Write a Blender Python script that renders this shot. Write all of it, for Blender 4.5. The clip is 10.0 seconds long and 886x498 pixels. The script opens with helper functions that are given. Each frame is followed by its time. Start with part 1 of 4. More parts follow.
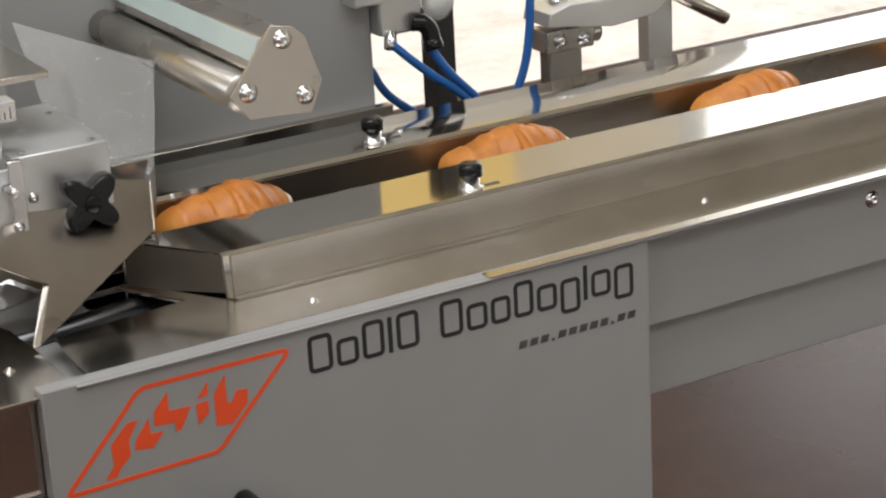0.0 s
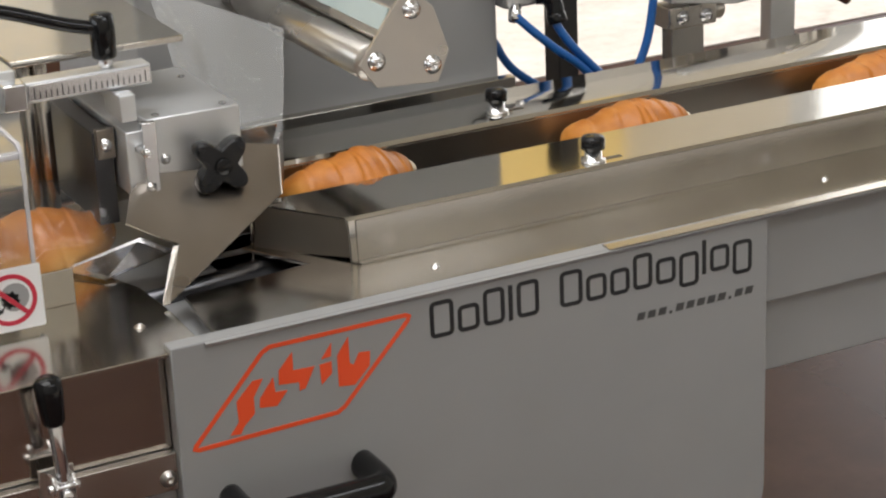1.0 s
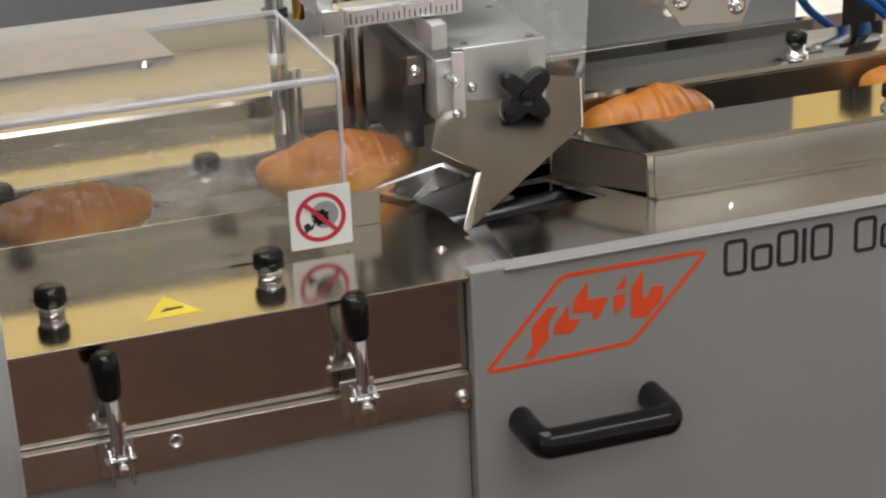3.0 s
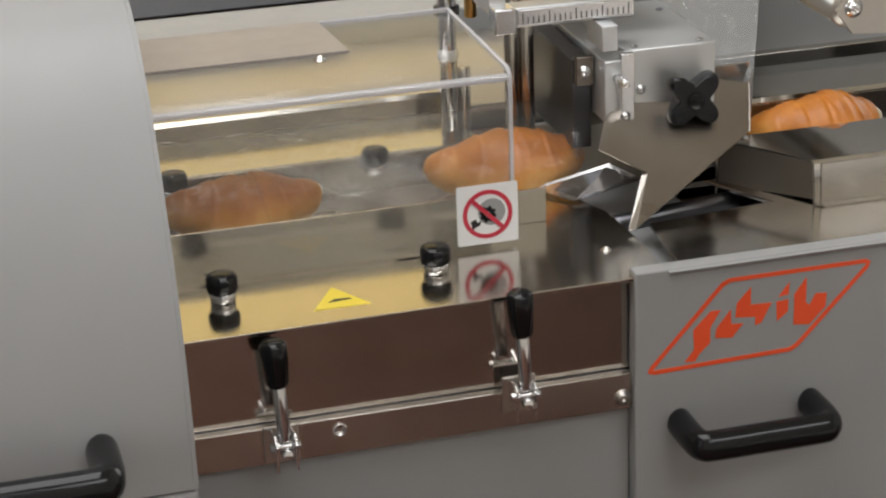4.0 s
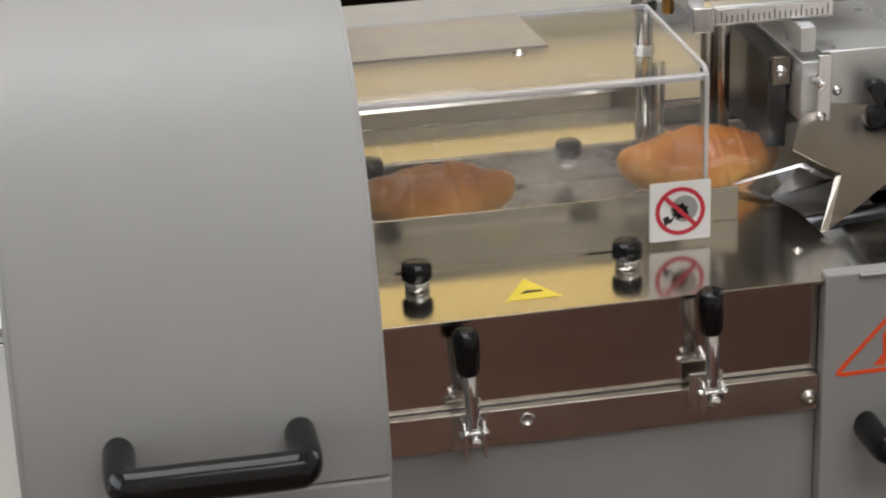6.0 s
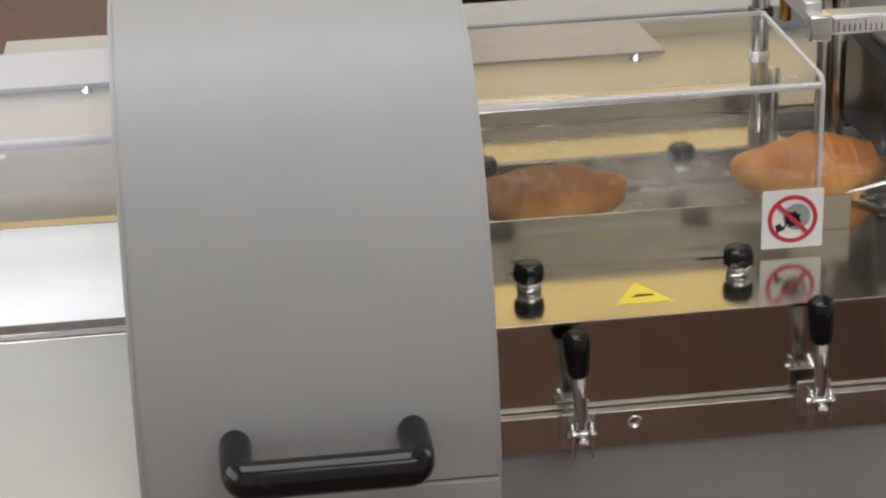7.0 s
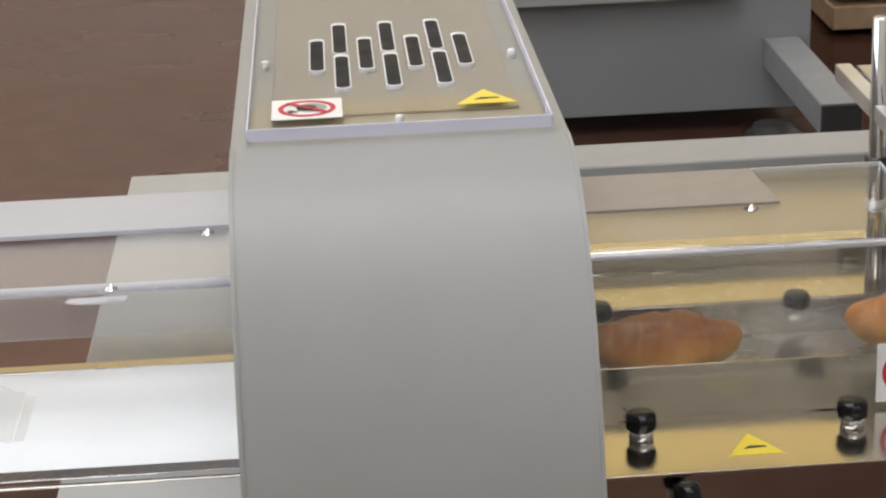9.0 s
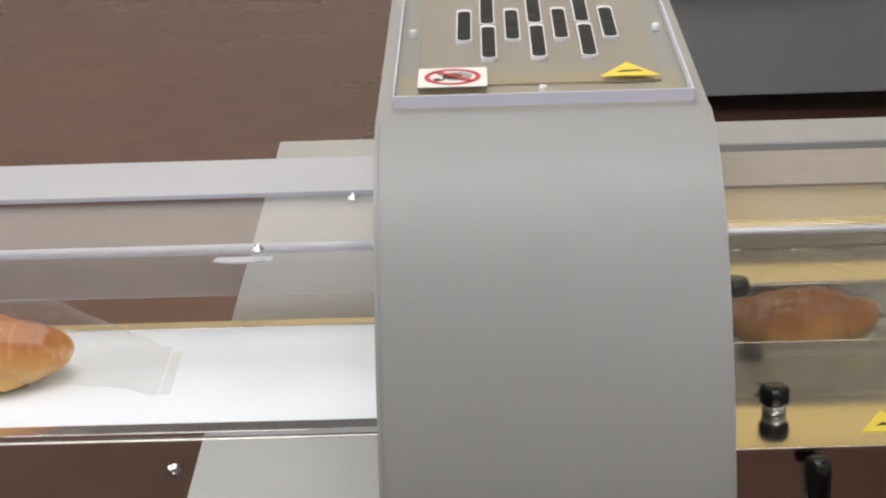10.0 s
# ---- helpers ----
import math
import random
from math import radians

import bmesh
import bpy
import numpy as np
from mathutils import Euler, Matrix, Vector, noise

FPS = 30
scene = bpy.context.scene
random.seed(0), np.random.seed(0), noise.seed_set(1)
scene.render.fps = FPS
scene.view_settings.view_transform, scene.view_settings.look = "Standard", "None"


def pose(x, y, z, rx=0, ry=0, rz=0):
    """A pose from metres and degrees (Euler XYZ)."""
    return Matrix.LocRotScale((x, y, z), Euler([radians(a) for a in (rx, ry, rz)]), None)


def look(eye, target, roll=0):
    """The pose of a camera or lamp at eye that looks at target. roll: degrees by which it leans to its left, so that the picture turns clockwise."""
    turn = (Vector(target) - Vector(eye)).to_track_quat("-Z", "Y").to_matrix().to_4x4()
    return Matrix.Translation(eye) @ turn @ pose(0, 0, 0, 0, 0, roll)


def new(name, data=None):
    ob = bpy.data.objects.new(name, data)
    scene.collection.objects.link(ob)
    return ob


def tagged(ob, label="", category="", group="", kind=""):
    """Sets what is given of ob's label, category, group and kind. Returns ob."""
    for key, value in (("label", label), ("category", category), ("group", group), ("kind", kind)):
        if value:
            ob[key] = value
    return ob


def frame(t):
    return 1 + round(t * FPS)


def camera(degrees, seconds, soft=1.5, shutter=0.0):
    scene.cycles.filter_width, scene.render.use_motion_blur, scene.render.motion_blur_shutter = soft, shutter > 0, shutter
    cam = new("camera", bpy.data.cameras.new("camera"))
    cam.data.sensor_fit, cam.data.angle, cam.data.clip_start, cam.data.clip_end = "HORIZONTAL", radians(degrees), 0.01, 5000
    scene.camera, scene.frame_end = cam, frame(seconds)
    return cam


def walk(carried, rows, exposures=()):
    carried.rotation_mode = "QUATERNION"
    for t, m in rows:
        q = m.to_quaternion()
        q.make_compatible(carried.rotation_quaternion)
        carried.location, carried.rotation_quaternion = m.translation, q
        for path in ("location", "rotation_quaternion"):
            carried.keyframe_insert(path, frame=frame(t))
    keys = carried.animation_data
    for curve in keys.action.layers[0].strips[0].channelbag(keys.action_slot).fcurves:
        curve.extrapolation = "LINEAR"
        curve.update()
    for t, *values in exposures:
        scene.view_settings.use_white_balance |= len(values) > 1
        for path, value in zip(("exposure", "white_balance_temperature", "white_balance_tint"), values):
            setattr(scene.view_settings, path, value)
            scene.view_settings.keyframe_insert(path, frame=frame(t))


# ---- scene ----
cam = camera(23.82, 10.0, soft=2.2)
# seconds, place, yaw, pitch, roll
ROWS = [
    (0.0, -0.5339, -1.6074, 1.6167, -30.502, -20.029, 2.901),
    (0.5, -0.5513, -1.6127, 1.6159, -29.633, -19.980, 2.394),
    (1.0, -0.5638, -1.6267, 1.6247, -27.280, -20.612, 2.390),
    (1.5, -0.5835, -1.6325, 1.6373, -25.093, -21.525, 2.193),
    (2.0, -0.5954, -1.6407, 1.6452, -23.138, -22.290, 2.231),
    (3.5, -0.6268, -1.6551, 1.6536, -17.670, -22.289, 1.986),
    (4.0, -0.6382, -1.6624, 1.6638, -15.279, -22.425, 1.918),
    (4.5, -0.6431, -1.6679, 1.6736, -13.096, -22.625, 1.957),
    (5.0, -0.6424, -1.6751, 1.6834, -11.770, -22.798, 2.215),
    (6.5, -0.6691, -1.6832, 1.6915, -8.929, -22.896, 1.776),
    (7.0, -0.6733, -1.6929, 1.7081, -7.079, -23.109, 1.666),
    (7.5, -0.6752, -1.6978, 1.7269, -5.413, -23.150, 1.760),
    (8.0, -0.6689, -1.6964, 1.7398, -4.230, -21.670, 2.132),
    (8.5, -0.6712, -1.6942, 1.7402, -4.200, -20.240, 2.083),
    (9.0, -0.6680, -1.6991, 1.7387, -3.729, -19.768, 2.038),
    (9.5, -0.6633, -1.7143, 1.7413, -1.839, -20.102, 1.755),
    (10.0, -0.6650, -1.7341, 1.7442, 0.529, -20.311, 1.859),
]
walk(cam, [(t, pose(x, y, z, 90 + pitch, roll, yaw)) for t, x, y, z, yaw, pitch, roll in ROWS],
     exposures=[(0.0, -0.55), (4.0, -0.60), (7.0, -0.65), (8.0, -0.76), (10.0, -0.76)])

# ---------------------------------------------------------------- world and light
world = bpy.data.worlds.new("sky")
scene.world = world
world.use_nodes = True
wn = world.node_tree
sky = wn.nodes.new("ShaderNodeTexSky")
sky.sky_type = "NISHITA"
sky.sun_disc = False
sky.sun_elevation, sky.sun_rotation = radians(44), radians(79)
wn.links.new(sky.outputs[0], wn.nodes["Background"].inputs[0])
wn.nodes["Background"].inputs[1].default_value = 0.12
sun = new("sun", bpy.data.lights.new("sun", "SUN"))
sun.data.energy, sun.data.angle, sun.data.color = 3.2, radians(0.6), (1.0, 0.95, 0.86)
sun.matrix_world = look((12.7, 5.9, 10.0), (2.7, 3.9, 0.0))


def window_lamp(name, eye, target, w, h, power, tint):
    lamp = new(name, bpy.data.lights.new(name, "AREA"))
    lamp.data.shape, lamp.data.size, lamp.data.size_y = "RECTANGLE", w, h
    lamp.data.energy, lamp.data.color = power, tint
    lamp.matrix_world = look(eye, target)
    return lamp


window_lamp("skylight_lamp", (-1.6, -0.6, 6.9), (-1.6, -0.59, 0), 4.6, 5.0, 500, (1.0, 0.985, 0.96))
# added fill, aimed at the back wall to brighten its reflection
window_lamp("back_wall_fill_lamp", (0.5, 4.6, 6.9), (0.5, 8.4, 2.6), 9.0, 2.2, 540, (1.0, 0.97, 0.90))
window_lamp("window_lamp", (-5.95, 0.0, 2.6), (0, 0.0, 1.0), 6.0, 3.0, 250, (0.93, 0.97, 1.0))
# added fill for the machine's front, with no known source
window_lamp("front_fill_lamp", (1.8, -4.95, 5.7), (1.2, 0, 0.8), 4.4, 1.6, 150, (0.98, 0.99, 1.0))
window_lamp("doorway_lamp", (5.95, 4.2, 2.2), (0, 3.6, 0.6), 3.8, 3.8, 45, (1.0, 0.97, 0.93))

# ---------------------------------------------------------------- materials
def mat(name):
    m = bpy.data.materials.new(name)
    m.use_nodes = True
    return m, m.node_tree, m.node_tree.nodes["Principled BSDF"]


def coords(nt, stretch):
    mp = nt.nodes.new("ShaderNodeMapping")
    mp.inputs["Scale"].default_value = stretch
    geo = nt.nodes.new("ShaderNodeNewGeometry")
    nt.links.new(geo.outputs["Position"], mp.inputs["Vector"])
    return mp.outputs[0]


def noise_tex(nt, vec, scale, detail=3.0, rough=0.55):
    n = nt.nodes.new("ShaderNodeTexNoise")
    n.inputs["Scale"].default_value, n.inputs["Detail"].default_value, n.inputs["Roughness"].default_value = scale, detail, rough
    nt.links.new(vec, n.inputs["Vector"])
    return n.outputs["Fac"]


def remap(nt, fac, a, b, lo=0.3, hi=0.7):
    r = nt.nodes.new("ShaderNodeMapRange")
    r.inputs[1].default_value, r.inputs[2].default_value, r.inputs[3].default_value, r.inputs[4].default_value = lo, hi, a, b
    nt.links.new(fac, r.inputs[0])
    return r.outputs[0]


def ramp(nt, fac, stops):
    r = nt.nodes.new("ShaderNodeValToRGB")
    e = r.color_ramp.elements
    while len(e) < len(stops):
        e.new(0.5)
    for el, (p, c) in zip(e, stops):
        el.position, el.color = p, (*c, 1)
    nt.links.new(fac, r.inputs[0])
    return r.outputs[0]


def bump(nt, p, height, strength, dist=0.001):
    b = nt.nodes.new("ShaderNodeBump")
    b.inputs["Strength"].default_value, b.inputs["Distance"].default_value = strength, dist
    nt.links.new(height, b.inputs["Height"])
    nt.links.new(b.outputs[0], p.inputs["Normal"])


def metal(name, dark, light, rough, stretch=(1, 1, 1), grain=400.0, strength=0.06):
    m, nt, p = mat(name)
    big = noise_tex(nt, coords(nt, (1, 1, 1)), 9.0)
    fine = noise_tex(nt, coords(nt, stretch), grain, 4.0)
    nt.links.new(ramp(nt, big, [(0.3, dark), (0.7, light)]), p.inputs["Base Color"])
    nt.links.new(remap(nt, big, rough * 0.85, rough * 1.2), p.inputs["Roughness"])
    p.inputs["Metallic"].default_value = 1.0
    bump(nt, p, fine, strength, 0.0004)
    return m


def paint(name, a, b, rough, scale=6.0, grain=900.0, strength=0.08, coat=0.0, metallic=0.0):
    m, nt, p = mat(name)
    v = coords(nt, (1, 1, 1))
    big = noise_tex(nt, v, scale, 5.0)
    nt.links.new(ramp(nt, big, [(0.3, a), (0.72, b)]), p.inputs["Base Color"])
    nt.links.new(remap(nt, noise_tex(nt, v, scale * 5), rough * 0.88, rough * 1.12), p.inputs["Roughness"])
    p.inputs["Coat Weight"].default_value = coat
    p.inputs["Metallic"].default_value = metallic
    bump(nt, p, noise_tex(nt, v, grain, 2.0), strength, 0.0005)
    return m


def clear(name, tint, rough=0.02, haze=0.0):
    """Thin clear sheet: mostly see-through, with gloss by Fresnel."""
    m, nt, p = mat(name)
    out = nt.nodes["Material Output"]
    nt.nodes.remove(p)
    tr, gl, lw, pw, mix = (nt.nodes.new(n) for n in ("ShaderNodeBsdfTransparent", "ShaderNodeBsdfGlossy", "ShaderNodeLayerWeight", "ShaderNodeMath", "ShaderNodeMixShader"))
    tr.inputs[0].default_value = (*tint, 1)
    gl.inputs["Roughness"].default_value = rough
    lw.inputs[0].default_value = 0.5
    pw.operation = "POWER"
    pw.inputs[1].default_value = 5.0
    nt.links.new(lw.outputs["Facing"], pw.inputs[0])
    nt.links.new(remap(nt, pw.outputs[0], 0.03, 0.4, 0.0, 1.0), mix.inputs[0])
    nt.links.new(tr.outputs[0], mix.inputs[1])
    nt.links.new(gl.outputs[0], mix.inputs[2])
    last = mix
    if haze:
        df, mx = nt.nodes.new("ShaderNodeBsdfDiffuse"), nt.nodes.new("ShaderNodeMixShader")
        df.inputs[0].default_value = (0.8, 0.8, 0.8, 1)
        mx.inputs[0].default_value = haze
        nt.links.new(mix.outputs[0], mx.inputs[1])
        nt.links.new(df.outputs[0], mx.inputs[2])
        last = mx
    nt.links.new(last.outputs[0], out.inputs[0])
    return m


def film_mat(name, haze):
    """Wrapping film: clear, creased, with sharp glints."""
    m = clear(name, (0.97, 0.97, 0.965), 0.05, haze)
    nt = m.node_tree
    gl = next(n for n in nt.nodes if n.type == "BSDF_GLOSSY")
    b = nt.nodes.new("ShaderNodeBump")
    b.inputs["Strength"].default_value, b.inputs["Distance"].default_value = 0.9, 0.007
    nt.links.new(noise_tex(nt, coords(nt, (1, 1.6, 1)), 26.0, 3.0), b.inputs["Height"])
    nt.links.new(b.outputs[0], gl.inputs["Normal"])
    return m


STEEL = metal("brushed_steel", (0.56, 0.53, 0.48), (0.64, 0.61, 0.56), 0.15, (1, 30, 30), 60.0, 0.02)
STEEL_BRIGHT = metal("bright_rolled_steel", (0.60, 0.575, 0.53), (0.66, 0.635, 0.59), 0.075, (1, 30, 30), 60.0, 0.012)
STEEL_V = metal("brushed_steel_upright", (0.54, 0.51, 0.47), (0.62, 0.59, 0.55), 0.22, (1, 30, 30), 60.0, 0.05)
STEEL_POLISHED = metal("polished_steel_sheet", (0.54, 0.50, 0.46), (0.58, 0.54, 0.50), 0.10, (1, 30, 30), 60.0, 0.015)
# darker copy of the steel: shade and dark reflections put into the colour
STEEL_DARK = metal("shade_darkened_steel", (0.27, 0.24, 0.21), (0.33, 0.295, 0.26), 0.30, (1, 30, 30), 60.0, 0.05)
STEEL_MATT = metal("matt_blasted_steel", (0.46, 0.44, 0.41), (0.51, 0.49, 0.46), 0.44, (1, 1, 1), 200.0, 0.02)
STEEL_DULL = metal("satin_steel", (0.52, 0.49, 0.45), (0.60, 0.57, 0.53), 0.28, (30, 30, 1), 50.0, 0.02)
CHROME = metal("bright_zinc", (0.72, 0.72, 0.73), (0.82, 0.82, 0.83), 0.14, (1, 1, 1), 300.0, 0.05)
ALU = metal("milled_aluminium", (0.66, 0.67, 0.68), (0.78, 0.79, 0.80), 0.46, (1, 1, 20), 120.0, 0.12)
# serves dark steel parts and dark pieces that stand in for shade
DARKSTEEL = metal("dark_steel_and_gap_shade", (0.10, 0.10, 0.11), (0.17, 0.17, 0.18), 0.3)
GREY = paint("grey_powder_coat", (0.295, 0.295, 0.293), (0.32, 0.32, 0.318), 0.42, 5.0, 1500.0, 0.12)
GREY_DARK = paint("dark_grey_machine_paint", (0.205, 0.21, 0.22), (0.23, 0.235, 0.245), 0.45, 3.0, 1200.0, 0.1)
GREY_BROWN = paint("grey_brown_enamel", (0.29, 0.262, 0.24), (0.32, 0.29, 0.265), 0.4, 9.0, 1500.0, 0.08)
GREY_LIGHT = paint("pale_grey_enamel", (0.36, 0.36, 0.355), (0.40, 0.40, 0.395), 0.38, 5.0, 1500.0, 0.1)
BLACK = paint("black_plastic", (0.006, 0.006, 0.006), (0.010, 0.010, 0.011), 0.14, 30.0, 500.0, 0.02, 0.0)
BLACK.node_tree.nodes["Principled BSDF"].inputs["Specular IOR Level"].default_value = 0.32
RUBBER = paint("black_rubber", (0.015, 0.014, 0.014), (0.03, 0.028, 0.027), 0.6)
INK = paint("black_vinyl", (0.012, 0.012, 0.014), (0.018, 0.018, 0.02), 0.4)
INK_GREY = paint("dark_grey_vinyl", (0.055, 0.055, 0.055), (0.07, 0.07, 0.07), 0.4)
RED = paint("red_orange_vinyl", (0.82, 0.085, 0.02), (0.88, 0.10, 0.028), 0.38)
WHITE = paint("white_sticker", (0.78, 0.78, 0.78), (0.84, 0.84, 0.84), 0.35)
STICK_RED = paint("red_sticker_ink", (0.5, 0.02, 0.05), (0.56, 0.03, 0.06), 0.4)
STICK_GREY = paint("grey_sticker_ink", (0.3, 0.3, 0.3), (0.34, 0.34, 0.34), 0.4)
YELLOW = paint("yellow_sticker", (0.80, 0.62, 0.06), (0.86, 0.70, 0.10), 0.35)
BELT = paint("white_conveyor_belt", (0.82, 0.85, 0.89), (0.86, 0.89, 0.93), 0.45, 8.0, 1200.0, 0.1)
BLUE = paint("blue_hose", (0.01, 0.09, 0.33), (0.015, 0.12, 0.40), 0.3)
BRASS = metal("brass", (0.55, 0.35, 0.12), (0.65, 0.42, 0.16), 0.3)
ACRYLIC = clear("clear_acrylic", (0.955, 0.955, 0.94), 0.02)
# haze in these two paints the pale veil of reflected light on panes
ACRYLIC_HAZY = clear("reflection_veil_acrylic", (0.90, 0.90, 0.92), 0.04, 0.13)
ACRYLIC_TOP = clear("faint_veil_acrylic", (0.95, 0.95, 0.94), 0.03, 0.028)
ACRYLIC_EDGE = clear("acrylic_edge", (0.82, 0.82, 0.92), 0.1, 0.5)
LILAC = paint("pale_lilac_plastic", (0.44, 0.45, 0.50), (0.48, 0.49, 0.54), 0.35)
LILAC_EDGE = paint("polished_lilac_edge", (0.60, 0.60, 0.72), (0.66, 0.66, 0.78), 0.25)
FROSTED = paint("milled_acrylic_edge", (0.70, 0.70, 0.74), (0.78, 0.78, 0.82), 0.4)
# near-black that paints the shade of openings onto closed sheets
HOLE = paint("painted_opening_shade", (0.008, 0.008, 0.009), (0.014, 0.014, 0.015), 0.8)
FILM = film_mat("wrapping_film", 0.03)
FILM_WEB = film_mat("wrapping_film_web", 0.22)
GLASSBAR = paint("pale_green_glass_strip", (0.42, 0.5, 0.48), (0.46, 0.54, 0.52), 0.1, coat=0.5)
PALLET = paint("raw_pallet_wood", (0.30, 0.20, 0.12), (0.42, 0.30, 0.19), 0.7, 14.0, 200.0, 0.3)
WALL = paint("yellow_wall_paint", (0.84, 0.63, 0.25), (0.88, 0.69, 0.31), 0.7, 1.0, 60.0, 0.2)
WALL_GREY = paint("grey_wall_paint", (0.58, 0.56, 0.52), (0.66, 0.64, 0.60), 0.7, 1.0, 60.0, 0.2)
CEIL = paint("ceiling_paint", (0.62, 0.58, 0.50), (0.70, 0.66, 0.58), 0.8, 1.0, 60.0, 0.2)


def floor_mat():
    m, nt, p = mat("red_brown_floor_coating")
    v = coords(nt, (1, 1, 1))
    big, mid, fine = noise_tex(nt, v, 0.8, 5), noise_tex(nt, v, 7.0, 6, 0.65), noise_tex(nt, v, 60.0, 4, 0.7)
    mul = nt.nodes.new("ShaderNodeMath")
    mul.operation = "ADD"
    nt.links.new(remap(nt, big, 0, 0.6), mul.inputs[0])
    nt.links.new(remap(nt, mid, 0, 0.4), mul.inputs[1])
    # base colour is paler to the left, standing in for glare
    sep, glare_side, blend = (nt.nodes.new(k) for k in ("ShaderNodeSeparateXYZ", "ShaderNodeMath", "ShaderNodeMix"))
    nt.links.new(v, sep.inputs[0])
    glare_side.operation = "MULTIPLY_ADD"
    glare_side.inputs[1].default_value = 2.2
    nt.links.new(big, glare_side.inputs[0])
    nt.links.new(sep.outputs["X"], glare_side.inputs[2])
    blend.data_type = "RGBA"
    nt.links.new(remap(nt, glare_side.outputs[0], 0.0, 1.0, 0.6, 1.8), blend.inputs[0])
    nt.links.new(ramp(nt, mul.outputs[0], [(0.1, (0.072, 0.034, 0.024)), (0.55, (0.110, 0.056, 0.041)), (0.9, (0.14, 0.078, 0.058))]), blend.inputs[6])
    nt.links.new(ramp(nt, mul.outputs[0], [(0.1, (0.026, 0.009, 0.006)), (0.55, (0.040, 0.015, 0.010)), (0.9, (0.062, 0.028, 0.020))]), blend.inputs[7])
    nt.links.new(blend.outputs[2], p.inputs["Base Color"])
    nt.links.new(remap(nt, big, 0.20, 0.40), p.inputs["Roughness"])
    p.inputs["Specular IOR Level"].default_value = 0.16
    bump(nt, p, fine, 0.05, 0.0006)
    return m


def concrete_mat():
    m, nt, p = mat("pale_worn_concrete")
    v = coords(nt, (1, 1, 1))
    mid, fine = noise_tex(nt, v, 2.2, 7, 0.7), noise_tex(nt, v, 18.0, 6, 0.7)
    mixn = nt.nodes.new("ShaderNodeMath")
    mixn.operation = "MULTIPLY"
    nt.links.new(remap(nt, mid, 0.5, 1.0), mixn.inputs[0])
    nt.links.new(remap(nt, fine, 0.75, 1.0), mixn.inputs[1])
    nt.links.new(ramp(nt, mixn.outputs[0], [(0.35, (0.34, 0.29, 0.26)), (0.58, (0.58, 0.54, 0.51)), (0.92, (0.76, 0.73, 0.71))]), p.inputs["Base Color"])
    p.inputs["Roughness"].default_value = 0.6
    bump(nt, p, fine, 0.2, 0.002)
    return m


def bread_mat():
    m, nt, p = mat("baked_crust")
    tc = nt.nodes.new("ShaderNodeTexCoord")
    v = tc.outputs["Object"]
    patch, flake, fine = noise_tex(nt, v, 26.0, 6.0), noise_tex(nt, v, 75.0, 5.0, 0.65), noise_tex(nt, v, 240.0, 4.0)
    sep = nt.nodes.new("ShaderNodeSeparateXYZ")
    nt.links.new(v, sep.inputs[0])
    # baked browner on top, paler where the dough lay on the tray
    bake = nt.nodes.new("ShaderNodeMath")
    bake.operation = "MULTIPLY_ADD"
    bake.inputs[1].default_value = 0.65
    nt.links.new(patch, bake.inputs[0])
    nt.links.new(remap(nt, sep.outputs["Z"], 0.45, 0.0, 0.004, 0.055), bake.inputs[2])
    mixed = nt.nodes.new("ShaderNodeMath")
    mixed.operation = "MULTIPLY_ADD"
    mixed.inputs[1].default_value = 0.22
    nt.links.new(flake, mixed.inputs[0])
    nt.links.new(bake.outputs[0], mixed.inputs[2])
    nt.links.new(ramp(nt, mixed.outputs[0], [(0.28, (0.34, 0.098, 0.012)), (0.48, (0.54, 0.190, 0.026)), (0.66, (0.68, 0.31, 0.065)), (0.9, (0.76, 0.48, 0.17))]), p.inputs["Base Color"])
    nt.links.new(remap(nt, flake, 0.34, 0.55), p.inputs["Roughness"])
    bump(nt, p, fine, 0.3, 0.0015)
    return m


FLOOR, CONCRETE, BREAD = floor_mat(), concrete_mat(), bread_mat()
CRUMB = paint("pale_crumb", (0.78, 0.68, 0.52), (0.85, 0.80, 0.68), 0.7, 60.0, 300.0, 0.3)

# ---------------------------------------------------------------- mesh tools
ROOT = {}


def thing(name, at, label, category, group="", kind=""):
    ob = new(name)
    ob.location = at
    ROOT[ob.name] = Vector(at)
    return tagged(ob, label, category, group, kind)


def part(name, bm, material, parent, label=""):
    """Links a bmesh, built in world metres, as one mesh under a thing or a part."""
    base = ROOT[parent.name]
    for vert in bm.verts:
        vert.co -= base
    bmesh.ops.recalc_face_normals(bm, faces=bm.faces[:])
    me = bpy.data.meshes.new(name)
    bm.to_mesh(me)
    bm.free()
    me.materials.append(material)
    ob = new(name, me)
    ob.parent = parent
    ROOT[ob.name] = base
    return tagged(ob, label)


def setting(name, bm, material, label, category):
    bmesh.ops.recalc_face_normals(bm, faces=bm.faces[:])
    me = bpy.data.meshes.new(name)
    bm.to_mesh(me)
    bm.free()
    me.materials.append(material)
    ob = new(name, me)
    ROOT[ob.name] = Vector((0, 0, 0))
    return tagged(ob, label, category, kind="structure")


def smooth(bm, angle=40):
    for f in bm.faces:
        f.smooth = True
    for e in bm.edges:
        if len(e.link_faces) == 2:
            e.smooth = e.calc_face_angle(0) < radians(angle)
    return bm


